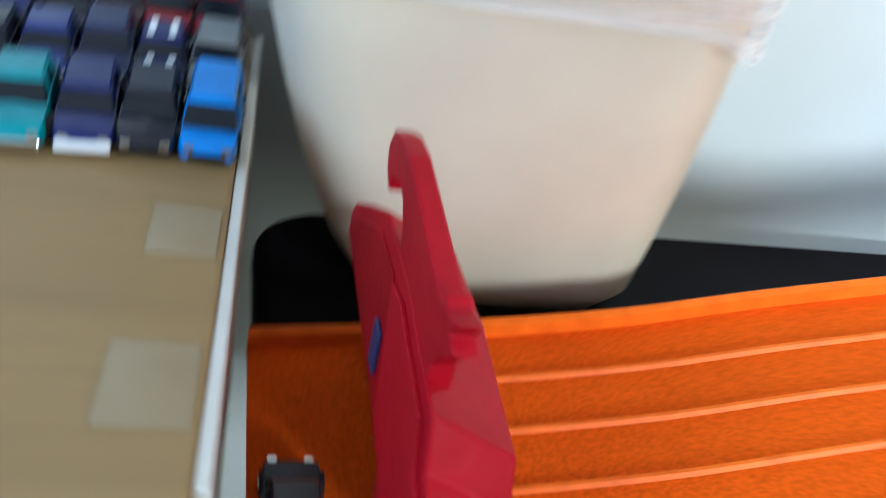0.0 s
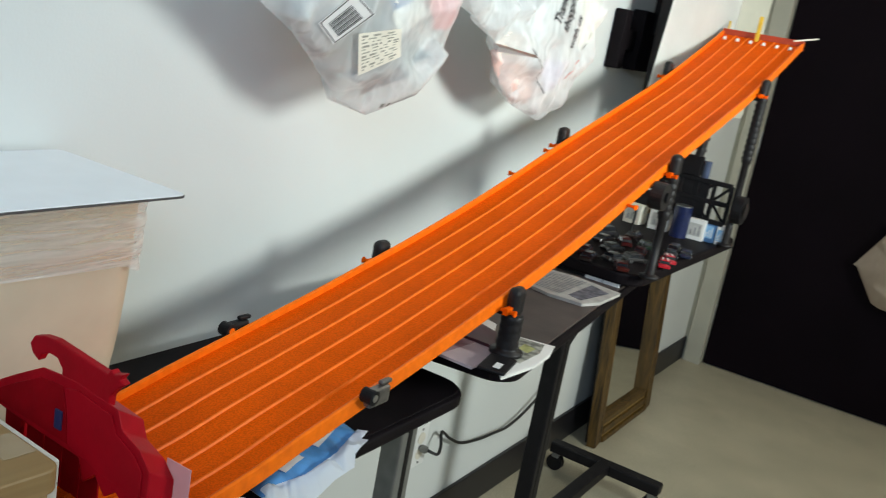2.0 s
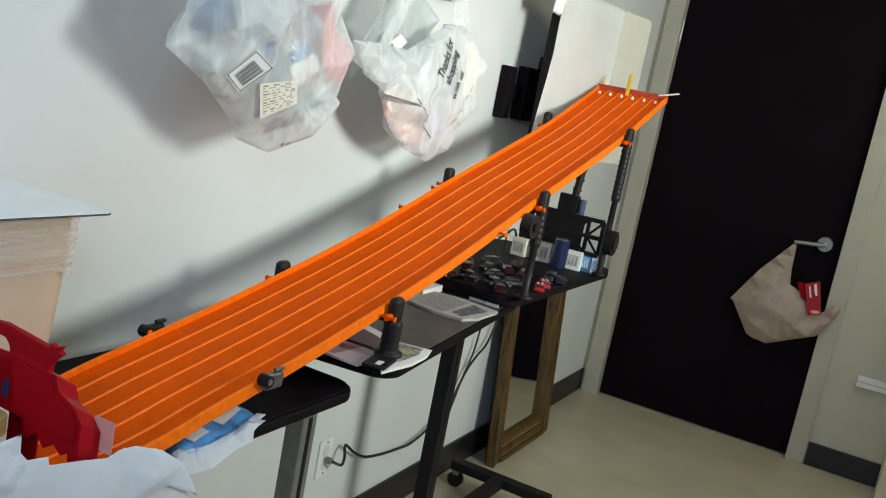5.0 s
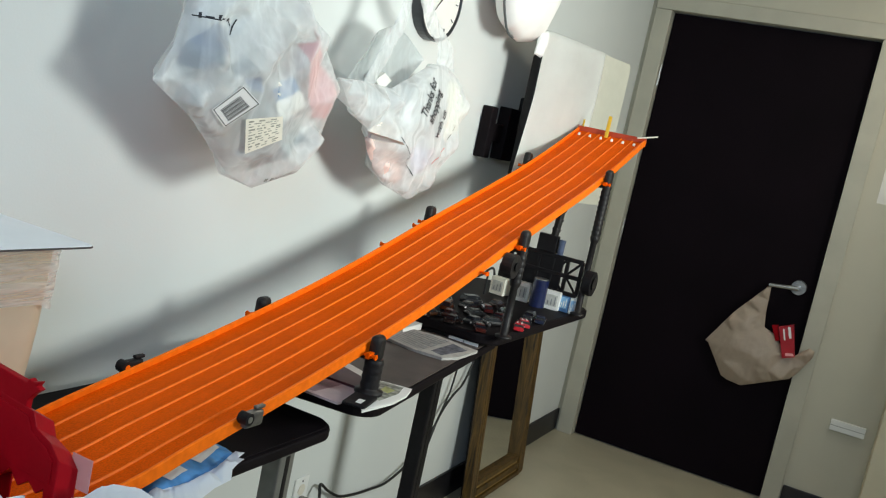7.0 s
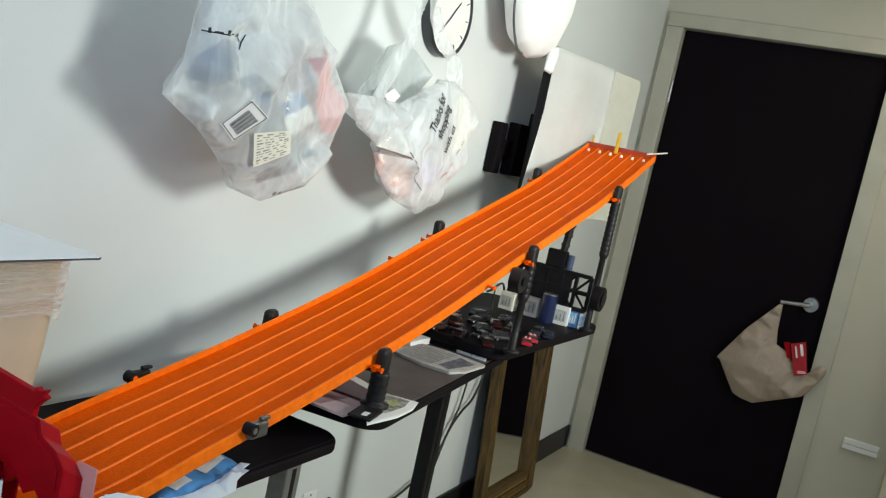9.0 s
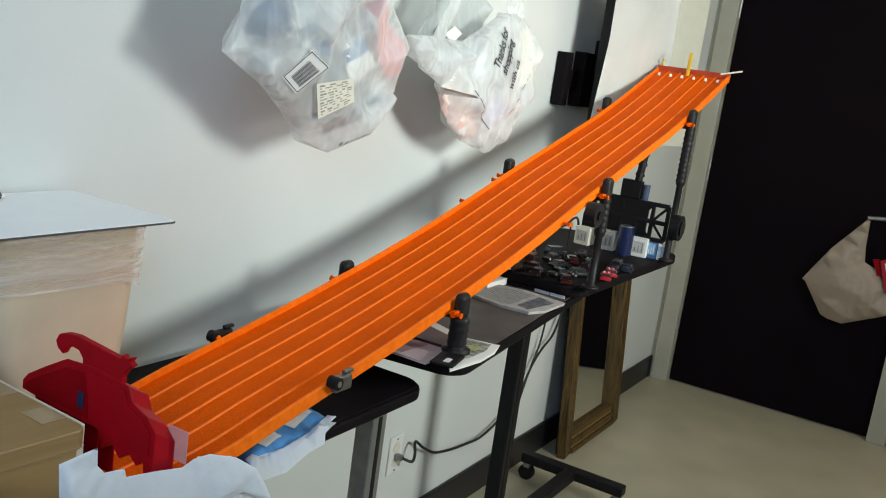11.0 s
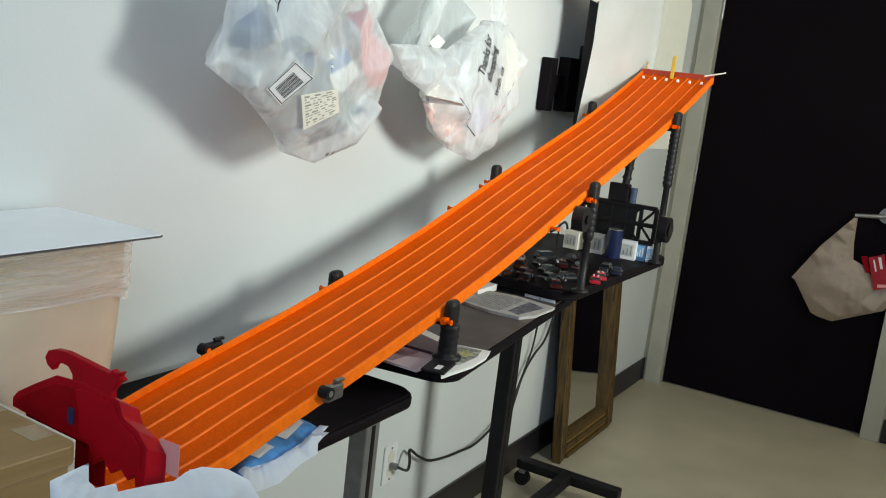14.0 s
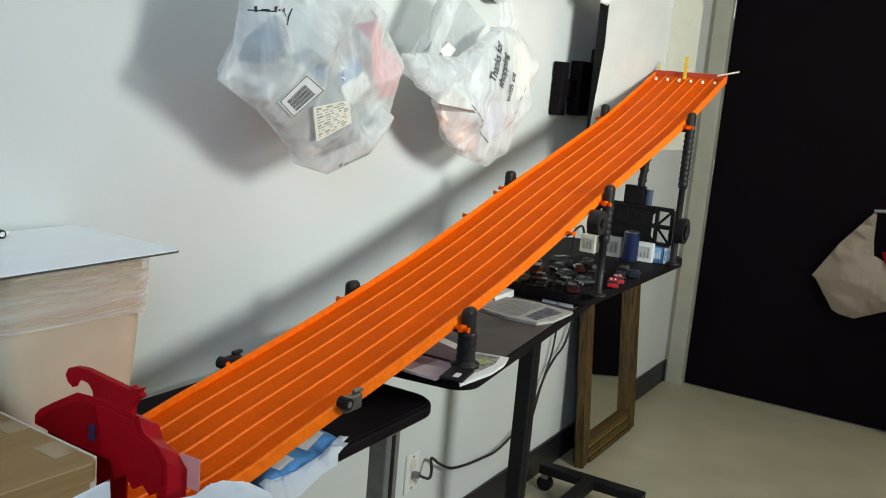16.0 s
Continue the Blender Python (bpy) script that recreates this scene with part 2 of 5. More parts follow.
def loft(rings, close=True, cap=True):
    """Skins rings of equal length."""
    bm = bmesh.new()
    rows = [[bm.verts.new(p) for p in ring] for ring in rings]
    n = len(rows[0])
    for a, b in zip(rows, rows[1:]):
        for k in range(n if close else n - 1):
            j = (k + 1) % n
            bm.faces.new((a[k], a[j], b[j], b[k]))
    if cap and close:
        bm.faces.new(rows[0][::-1])
        bm.faces.new(rows[-1])
    return bm


def tube(points, radius, seg=8):
    """A round tube along a smooth line through points."""
    pts = [Vector(p) for p in points]
    fine = []
    for k in range(len(pts) - 1):
        p0, p1, p2, p3 = pts[max(k - 1, 0)], pts[k], pts[k + 1], pts[min(k + 2, len(pts) - 1)]
        for s in range(6):
            u = s / 6
            fine.append(0.5 * (2 * p1 + (p2 - p0) * u + (2 * p0 - 5 * p1 + 4 * p2 - p3) * u * u + (3 * p1 - p0 - 3 * p2 + p3) * u**3))
    fine.append(pts[-1])
    rings, side = [], None
    for k, p in enumerate(fine):
        way = (fine[min(k + 1, len(fine) - 1)] - fine[max(k - 1, 0)]).normalized()
        if side is None:
            side = way.orthogonal().normalized()
        side = (side - way * side.dot(way)).normalized()
        up = way.cross(side)
        rings.append([p + radius * (math.cos(a) * side + math.sin(a) * up) for a in [2 * math.pi * j / seg for j in range(seg)]])
    return loft(rings)


def settled(ob, m):
    """Carries all the parts of a thing by one matrix."""
    for o in ob.children_recursive:
        o.data.transform(m)
    return ob


def plan_map(ax, bx, cx, ay, by, cy, dz=0.0):
    """A matrix that maps x, y in plan and lifts by dz."""
    return Matrix(((ax, bx, 0, cx), (ay, by, 0, cy), (0, 0, 1, dz), (0, 0, 0, 1)))


def wall_map(ax, bx, cx, az, bz, cz, dy=0.0):
    """A matrix that maps x, z along the wall and shifts by dy."""
    return Matrix(((ax, 0, bx, cx), (0, 1, 0, dy), (az, 0, bz, cz), (0, 0, 0, 1)))


# ---- room ----
ROOM_X, ROOM_Y, ROOM_Z = -6.0, -3.6, 2.5
DOOR_Y0, DOOR_Y1, DOOR_H = -1.016, -0.100, 2.10


def structure(name, bm, material, label, category, smooth=False):
    return tagged(part(name, bm, material, None, label, smooth), label, category, kind="structure")


structure("floor", box(ROOM_X - 0.12, 0.12, ROOM_Y - 0.12, 0.12, -0.1, 0.0), M_FLOOR, "speckled beige vinyl floor of the room", "floor")
structure("ceiling", box(ROOM_X - 0.12, 0.12, ROOM_Y - 0.12, 0.12, ROOM_Z, ROOM_Z + 0.1), M_CEIL, "plain white painted ceiling over the room", "ceiling")
structure("wall_north", box(ROOM_X - 0.12, 0.12, 0.0, 0.12, 0, ROOM_Z), M_WALL, "smooth pale grey painted wall behind the track", "wall")
structure("wall_south", box(ROOM_X - 0.12, 0.12, ROOM_Y - 0.12, ROOM_Y, 0, ROOM_Z), M_WALL, "plain pale painted wall of the room", "wall")
structure("wall_west", box(ROOM_X - 0.12, ROOM_X, ROOM_Y, 0.0, 0, ROOM_Z), M_WALL, "plain pale painted end wall of the room", "wall")
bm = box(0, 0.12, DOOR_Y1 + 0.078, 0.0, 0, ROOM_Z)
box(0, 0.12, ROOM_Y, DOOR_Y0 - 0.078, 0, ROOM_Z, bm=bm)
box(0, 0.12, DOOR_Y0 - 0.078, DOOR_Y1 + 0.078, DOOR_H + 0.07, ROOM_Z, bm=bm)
structure("wall_east", bm, M_WALL_DIMMED, "painted wall around the dark door, coloured darker for its dimmer light", "wall")
structure("wall_projection", box(-0.22, -0.002, -2.1, -1.402, 0, ROOM_Z), M_CORNER, "cream painted projecting wall corner near the door", "wall")
structure("baseboard", box(ROOM_X, -0.004, -0.012, -0.001, 0.0, 0.108, 0.003), M_BASE, "black vinyl baseboard along the pale wall", "baseboard")
structure("baseboard", box(-0.012, -0.001, -1.400, DOOR_Y0 - 0.082, 0.0, 0.108, 0.003), M_BASE, "short black vinyl baseboard beside the door frame", "baseboard")

door = thing("door_1", (0, 0, 0), "closed dark brown-black flush door in a grey frame", "door", kind="structure")
part("door_leaf", box(0.03, 0.075, DOOR_Y0 + 0.004, DOOR_Y1 - 0.004, 0.006, DOOR_H - 0.004, 0.002), M_DOOR, door)
for nm, y0, y1 in (("jamb", DOOR_Y1, DOOR_Y1 + 0.078), ("jamb", DOOR_Y0 - 0.078, DOOR_Y0)):
    bm = box(-0.022, 0.118, y0, y1, 0, DOOR_H, 0.003)
    part(nm, bm, M_FRAME, door)
part("door_head", box(-0.022, 0.118, DOOR_Y0 - 0.078, DOOR_Y1 + 0.078, DOOR_H + 0.001, DOOR_H + 0.066, 0.003), M_FRAME, door)
lever = part("door_handle", rod((0.03, -0.945, 0.986), (-0.012, -0.945, 0.986), 0.032, seg=28), M_STEEL, door, "brushed steel lever handle")
bm = rod((-0.012, -0.945, 0.986), (-0.06, -0.945, 0.986), 0.010)
rod((-0.055, -0.948, 0.986), (-0.055, -0.825, 0.972), 0.010, 0.008, bm=bm)
part("lever", bm, M_STEEL, lever)
for z in (0.25, 1.05, 1.8):
    part("hinge", rod((0.022, DOOR_Y1 + 0.001, z - 0.05), (0.022, DOOR_Y1 + 0.001, z + 0.05), 0.007), M_STEEL, door)

# ---- overbed tables ----


def overbed_table(x0, x1, y0, y1, z, top, label, post_x, post_y, post_mat, foot_x0, foot_x1, foot_y0, foot_y1, inner=None, turn=0.0):
    t = thing("overbed_table", ((x0 + x1) / 2, (y0 + y1) / 2, 0), label, "table", "tables in a row along the wall")
    ox, oy = (x0 + x1) / 2, (y0 + y1) / 2
    plate = part("tabletop", rounded_slab(x0 - ox + 0.006, x1 - ox - 0.006, y0 - oy + 0.006, y1 - oy - 0.006, z - 0.0034, z, 0.046, bevel=0.0015), top, t)
    band = part("edge_band", rounded_slab(x0 - ox, x1 - ox, y0 - oy, y1 - oy, z - 0.026, z - 0.0035, 0.05, bevel=0.005), M_BLACK_TOP, t)
    for o in (plate, band):
        o.data.transform(Matrix.Rotation(radians(turn), 4, "Z"))
    px, py = post_x - ox, post_y - oy
    part("column", box(px - 0.025, px + 0.025, py - 0.021, py + 0.021, 0.10, z - 0.10, 0.004), post_mat, t)
    part("column_slot", box(px - 0.006, px + 0.006, py - 0.0222, py - 0.0208, 0.12, z - 0.12), M_BLACK, t)
    part("inner_column", box(px - 0.019, px + 0.019, py - 0.013, py + 0.013, z - 0.102, z - 0.06, 0.003), inner or M_BLACK, t)
    part("bracket", box(px - 0.16, px + 0.02, py - 0.035, py + 0.035, z - 0.062, z - 0.0305, 0.004), M_BLACK, t)
    part("collar", box(px - 0.030, px + 0.030, py - 0.022, py + 0.022, z - 0.113, z - 0.099, 0.003), M_BLACK, t)
    part("spine", box(min(px, foot_x0 - ox), foot_x1 - ox, py - 0.02, py + 0.02, 0.065, 0.10, 0.004), M_BLACK, t)
    for fx in (foot_x0 - ox, foot_x1 - ox):
        foot = part("foot", box(fx - 0.022, fx + 0.022, foot_y0 - oy, foot_y1 - oy, 0.062, 0.097, 0.005), M_BLACK, t)
        for fy in (foot_y0 - oy + 0.02, foot_y1 - oy - 0.02):
            wheel = part("caster", rod((fx - 0.011, fy, 0.027), (fx + 0.011, fy, 0.027), 0.027, seg=20), M_BLACK, foot)
            part("caster_fork", box(fx - 0.016, fx + 0.016, fy - 0.012, fy + 0.012, 0.045, 0.064, 0.003), M_GREY_STEEL, foot)
    return t


overbed_table(-3.690, -2.935, -0.425, -0.038, 0.785, M_BLACK_TOP, "black overbed table with a grey steel column", -2.893, -0.279, M_GREY_STEEL, -3.60, -2.885, -0.42, -0.05, M_STEEL)
overbed_table(-3.000, -2.130, -0.452, -0.058, 0.848, M_BROWN_TOP, "dark brown overbed table on black casters, papers on top", -2.165, -0.250, M_BLACK, -2.15, -1.555, -0.435, -0.065, None, 7.0)

# ---- long wall table ----
wt = thing("wall_table", (-1.89, -0.24, 0), "long black narrow table holding toy cars and boxes", "table", "tables in a row along the wall")
part("tabletop", rounded_slab(-0.42, 0.400, -0.212, 0.205, 0.857, 0.885, 0.06, 8, 0.006), M_BLACK_TOP, wt)
part("apron", box(-0.405, 0.36, -0.165, 0.18, 0.833, 0.8565, 0.003), M_BLACK, wt)
for y0, y1 in ((-0.128, -0.088), (-0.170, -0.131)):
    part("white_label", box(-0.4095, -0.4055, y0, y1, 0.820, 0.8562), M_WHITE, wt, "white card on the table end")
part("wall_cleat", box(-0.38, 0.36, 0.185, 0.238, 0.795, 0.8325, 0.003), M_BLACK, wt)

# ---- race track ----
PROFILE = [(-3.695, 0.804), (-3.60, 0.813), (-3.487, 0.829), (-3.397, 0.849), (-3.296, 0.869), (-3.13, 0.903), (-2.98, 0.937), (-2.85, 0.968), (-2.70, 1.007), (-2.55, 1.050), (-2.40, 1.096), (-2.25, 1.141), (-2.10, 1.184), (-1.95, 1.228), (-1.80, 1.272), (-1.65, 1.322), (-1.50, 1.376), (-1.312, 1.447)]
PX, PZ = [p[0] for p in PROFILE], [p[1] for p in PROFILE]
TY0, TY1 = -0.448, -0.216
LANES = 6


def track_z(x):
    """Height of the track's running surface."""
    for k in range(len(PX) - 1):
        if x <= PX[k + 1] or k == len(PX) - 2:
            x0, x1, z0, z1 = PX[k], PX[k + 1], PZ[k], PZ[k + 1]
            m0 = (PZ[k + 1] - PZ[k - 1]) / (PX[k + 1] - PX[k - 1]) if k else (z1 - z0) / (x1 - x0)
            m1 = (PZ[k + 2] - PZ[k]) / (PX[k + 2] - PX[k]) if k + 2 < len(PX) else (z1 - z0) / (x1 - x0)
            h = x1 - x0
            u = (x - x0) / h
            return (2 * u**3 - 3 * u**2 + 1) * z0 + (u**3 - 2 * u**2 + u) * h * m0 + (-2 * u**3 + 3 * u**2) * z1 + (u**3 - u**2) * h * m1


def swept(section, x0, x1, n=90):
    """A closed section in y and z, carried along the track."""
    rings = []
    for k in range(n + 1):
        x = x0 + (x1 - x0) * k / n
        z = track_z(x)
        rings.append([(x, y, z + h) for y, h in section])
    return loft(rings)


track = thing("race_track", (0, 0, 0), "long orange six-lane toy race track sloping down to the gate", "toy track")
part("deck", swept([(TY0, 0), (TY1, 0), (TY1, -0.005), (TY0, -0.005)], PX[0], PX[-1]), M_TRACK, track)
pitch = (TY1 - TY0) / LANES
for k in range(LANES + 1):
    y = TY0 + pitch * k
    if k in (0, LANES):
        s = 1 if k else -1
        part("side_wall", swept([(y - s * 0.003, 0.0002), (y + s * 0.002, -0.010), (y + s * 0.005, -0.010), (y + s * 0.004, 0.009), (y + s * 0.001, 0.011), (y - s * 0.003, 0.009)], PX[0], PX[-1]), M_TRACK_RIDGE, track)
    else:
        part("ridge", swept([(y - 0.0026, 0.0002), (y - 0.0011, 0.0026), (y + 0.0011, 0.0026), (y + 0.0026, 0.0002)], PX[0] + 0.06, PX[-1]), M_TRACK_RIDGE, track)
ze = track_z(PX[-1])
part("end_bar", box(PX[-1] - 0.012, PX[-1] + 0.006, TY0 - 0.004, TY1 + 0.004, ze - 0.016, ze + 0.013, 0.002), M_TRACK_END, track)
for k in range(LANES):
    y = TY0 + pitch * (k + 0.5)
    part("start_pin", rod((PX[-1] - 0.055, y, track_z(PX[-1] - 0.055)), (PX[-1] - 0.052, y, track_z(PX[-1] - 0.055) + 0.009), 0.005, 0.004, 10), M_WHITE, track, "small white start pin")
yl = mat("yellow_plastic", (0.72, 0.48, 0.03), 0.4)
part("start_lever", box(PX[-1] - 0.03, PX[-1] - 0.024, -0.328, -0.316, ze - 0.012, ze + 0.062, 0.002), yl, track, "upright yellow plastic lever")
part("release_rod", rod((PX[-1] - 0.03, TY0 + 0.02, ze + 0.008), (PX[-1] + 0.012, TY0 - 0.036, ze + 0.026), 0.0026, seg=8), M_CREAM, track, "thin pale release rod")
part("release_rod", rod((PX[-1], TY1 - 0.01, ze), (PX[-1] + 0.004, TY1 - 0.008, ze + 0.036), 0.003, seg=8), yl, track)


def ribbed_post(x, y, z0, z1, r=0.014, step=0.016):
    """A turned toy post with rings above and a thin plain shaft below on tall ones."""
    plain = (z1 - z0) * 0.55 if z1 - z0 > 0.10 else 0.0
    deep = 0.07 if plain else 0.035
    foot = z0
    z0 = z0 + plain
    rings, n = [], max(2, int((z1 - z0) / step))
    prof = [(foot, r * 1.5), (foot + 0.006, r * 1.5), (foot + 0.008, r)]
    if plain:
        prof += [(foot + 0.010, r * 0.72), (z0 + 0.004, r * 0.66), (z0 + 0.008, r * 0.9)]
    for k in range(n):
        z = z0 + 0.010 + (z1 - z0 - 0.012) * k / n
        h = (z1 - z0 - 0.012) / n
        prof += [(z + h * 0.15, r * (1 - deep)), (z + h * 0.55, r * (1 + deep)), (z + h * 0.9, r * (1 - deep))]
    prof.append((z1, r * 0.9))
    for z, q in prof:
        rings.append([(x + q * math.cos(2 * math.pi * j / 18), y + q * math.sin(2 * math.pi * j / 18), z) for j in range(18)])
    return loft(rings)


M_BLUE_CUP = mat("blue_grey_plastic", (0.06, 0.08, 0.14), 0.35, vary=0.2, scale=60)


def track_support(x, foot_z, label, tall=0.04, lattice=False, pulley=False):
    """A pair of posts that carry the track, with clamp heads and orange knobs."""
    zt = track_z(x)
    s = thing("track_support", (x, (TY0 + TY1) / 2, foot_z), label, "toy stand", "posts under the race track")
    oy = (TY0 + TY1) / 2
    for side, y in ((-1, TY0 - 0.017), (1, TY1 + 0.017)):
        high = tall
        top = zt - foot_z + high
        if top - high > 0.06:
            part("post", ribbed_post(0, y - oy, 0, top - 0.045, 0.014 if lattice or top > 0.15 else 0.018), M_TOY_GREY, s, smooth=True)
        part("clamp_head", box(-0.017, 0.017, y - oy - 0.011, y - oy + 0.011, top - 0.05, top, 0.0105, 4), M_TOY_GREY, s)
        zk = top - high - 0.014
        bm = rod((-0.026, y - oy - side * 0.010, zk), (-0.026, y - oy + side * 0.012, zk), 0.003, 0.003, 10)
        rod((-0.026, y - oy + side * 0.011, zk), (-0.026, y - oy + side * 0.016, zk), 0.0038, 0.0055, 12, bm=bm)
        box(-0.034, -0.015, y - oy - 0.005, y - oy + 0.003, zk - 0.005, zk + 0.006, bm=bm)
        part("knob", bm, M_TRACK, s, "orange plastic peg")
    part("crosspiece", box(-0.012, 0.012, TY0 - oy - 0.012, TY1 - oy + 0.012, zt - foot_z - 0.028, zt - foot_z - 0.016, 0.002), M_TOY_GREY, s)
    if pulley:
        y = TY0 - oy
        w = part("pulley", rod((-0.074, y - 0.036, 0.190), (-0.074, y - 0.009, 0.190), 0.029, 0.029, 24), M_TOY_GREY, s, "round dark pulley on a short arm")
        part("pulley_hub", rod((-0.074, y - 0.041, 0.190), (-0.074, y - 0.036, 0.190), 0.012, 0.010, 16), M_BLACK, w)
        part("pulley_arm", box(-0.070, -0.006, y - 0.026, y - 0.012, 0.180, 0.202, 0.004), M_TOY_GREY, s)
    if lattice:
        a, b = TY0 - oy, TY1 - oy
        z0, z1 = 0.055, 0.160
        for k in range(6):
            y = a + (b - a) * k / 5
            part("lattice_bar", box(-0.006, 0.006, y - 0.005, y + 0.005, z0, z1, 0.001), M_BLACK, s)
        for z in (z0, (z0 + z1) / 2, z1):
            part("lattice_rail", box(-0.008, 0.008, a, b, z - 0.006, z + 0.006, 0.001), M_BLACK, s)
        part("lattice_panel", box(-0.004, 0.004, a + (b - a) * 0.26, b - 0.03, z0, z1), M_BLACK, s)
        for k in (0, 1):
            y0, y1 = a + (b - a) * k / 5, a + (b - a) * (k + 1) / 5
            part("lattice_brace", rod((0, y0, z0), (0, y1, (z0 + z1) / 2), 0.004, seg=6), M_BLACK, s)
            part("lattice_brace", rod((0, y1, (z0 + z1) / 2), (0, y0, z1), 0.004, seg=6), M_BLACK, s)
        part("upper_block", box(-0.012, 0.012, -0.024, 0.038, z1 + 0.006, z1 + 0.060, 0.003), M_BLACK, s)
        part("side_block", box(-0.010, 0.010, 0.085, 0.145, z0 - 0.005, z0 + 0.040, 0.003), M_BLACK, s)
        cup = part("cup", rod((0, -0.037, z1 + 0.006), (0, -0.037, z1 + 0.052), 0.010, 0.011, 14), M_BLUE_CUP, s, "small blue-grey cup")
        part("upper_arm", rod((0.0, -0.008, z1 + 0.060), (0.0, -0.022, zt - foot_z - 0.012), 0.012, 0.011, 10), M_TOY_GREY, s, "upright ribbed black arm")
        for k in range(6):
            u = (k + 0.5) / 6
            y, z = -0.008 - 0.014 * u, z1 + 0.060 + (zt - foot_z - 0.072 - z1) * u
            part("arm_ring", rod((0.0, y, z), (0.0, y - 0.001, z + 0.007), 0.0150, 0.0140, 10), M_TOY_GREY, s)
        w = part("wheel", rod((0, a - 0.045, 0.105), (0, a - 0.02, 0.105), 0.038, seg=24), M_BLACK, s, "round black plastic wheel")
        part("hub", rod((0, a - 0.05, 0.105), (0, a - 0.045, 0.105), 0.024, 0.018, 18), M_TOY_GREY, w)
    return s


def track_clip(x, y, side, material, label):
    """A short clip on the track's side wall with a round eye and a lever."""
    z = track_z(x)
    c = thing("track_clip", (x, y, z), label, "clip", "clips on the track's side walls")
    part("clip_body", box(-0.020, 0.022, -0.007, 0.007, -0.008, 0.018, 0.005, 3), material, c)
    part("clip_eye", rod((-0.016, -0.009, 0.008), (-0.016, 0.009, 0.008), 0.010, seg=18), M_BLACK, c)
    part("clip_pin", rod((-0.016, -0.010, 0.008), (-0.016, 0.010, 0.008), 0.005, seg=12), M_STEEL if side < 0 else M_TRACK_RIDGE, c, "round pin")
    part("clip_lever", box(0.004, 0.026, -0.004, 0.004, 0.0182, 0.024, 0.002), material, c)


track_clip(-3.276, TY0 - 0.012, -1, mat("worn_grey_metal", (0.16, 0.15, 0.14), 0.35, 0.7, vary=0.3, scale=80), "small worn grey metal clip on the track edge")
track_clip(-3.270, TY1 + 0.012, 1, M_BLACK, "small black clip with an orange pin on the track edge")


def track_peg(x, y, side, drop, label):
    """An orange joining peg at the track's edge, with a thin stem below where it has one."""
    z = track_z(x)
    p = thing("track_peg", (x, y, z), label, "peg", "orange pegs on the track's edges")
    part("peg", rod((0, 0, -0.004), (-0.006, side * 0.018, -0.004), 0.003, 0.003, 10), M_TRACK, p)
    part("peg_cap", rod((-0.006, side * 0.017, -0.004), (-0.0075, side * 0.022, -0.004), 0.0038, 0.0058, 12), M_TRACK, p)
    if drop:
        part("stem", rod((-0.006, side * 0.022, -0.008), (-0.006, side * 0.022, -drop), 0.0022, 0.0022, 8), M_BLACK, p)


track_peg(-2.49, TY1 + 0.004, 1, 0, "small orange peg at the track's wall side")
track_peg(-2.345, TY1 + 0.004, 1, 0, "small orange peg at the track's wall side")
track_peg(-2.49, TY0 - 0.004, -1, 0.05, "orange peg with a thin dark stem on the track edge")
track_support(-2.93, 0.8592, "short ribbed dark grey posts under the track", 0.022)
track_support(-2.285, 0.887, "ribbed dark grey posts holding the middle of the track", 0.030, False, True)
track_support(-1.69, 0.887, "tall ribbed dark grey posts with a black lattice panel", 0.030, True)

# ---- starting gate ----
gate = thing("starting_gate", (-3.632, -0.345, 0.797), "red plastic finish gate with a curved hook over the track", "toy gate")


def yz_prism(outline, x0, x1, bevel, fall=0.0, above=1.0):
    """An outline in y and z, carried along x; what lies above a height falls away towards x1."""
    own = bmesh.new()
    front = [own.verts.new((x0, y, z)) for y, z in outline]
    back = [own.verts.new((x1, y, z - (fall if z > above else 0.0))) for y, z in outline]
    n = len(outline)
    own.faces.new(front)
    own.faces.new(back[::-1])
    for k in range(n):
        own.faces.new((front[k], back[k], back[(k + 1) % n], front[(k + 1) % n]))
    bmesh.ops.recalc_face_normals(own, faces=own.faces[:])
    bmesh.ops.bevel(own, geom=own.edges[:], offset=bevel, segments=2, affect="EDGES", profile=0.5)
    return own


ARCH = [(0.126, 0.088), (0.126, 0.101), (0.116, 0.112), (0.084, 0.131), (0.042, 0.154), (-0.012, 0.158), (-0.040, 0.155), (-0.072, 0.152), (-0.080, 0.134), (-0.106, 0.124), (-0.122, 0.108), (-0.122, -0.010), (-0.112, -0.010), (-0.104, 0.066), (-0.093, 0.056), (-0.079, 0.067), (-0.063, 0.055), (-0.047, 0.072), (-0.030, 0.056), (-0.022, 0.080), (0.060, 0.083)]
part("arch", yz_prism(ARCH, -0.018, 0.015, 0.0016, 0.020, 0.095), M_RED, gate)
part("side_leg", box(0.001, 0.014, 0.096, 0.125, -0.004, 0.0875, 0.0015), M_DARK_RED, gate)
# Flaps added to stop light under the beam, so the track end stays dark red.
for k in range(4):
    part("shade_flap", box(0.005, 0.0075, 0.092 - 0.030 * k - 0.0285, 0.092 - 0.030 * k, 0.014, 0.0845, 0.0008), M_DARK_RED, gate)
part("front_plate", yz_prism([(0.118, 0.092), (0.118, 0.101), (0.083, 0.121), (0.042, 0.143), (0.008, 0.146), (0.000, 0.120), (-0.004, 0.088)], -0.0192, -0.0178, 0.0005), M_DARK_RED, gate)
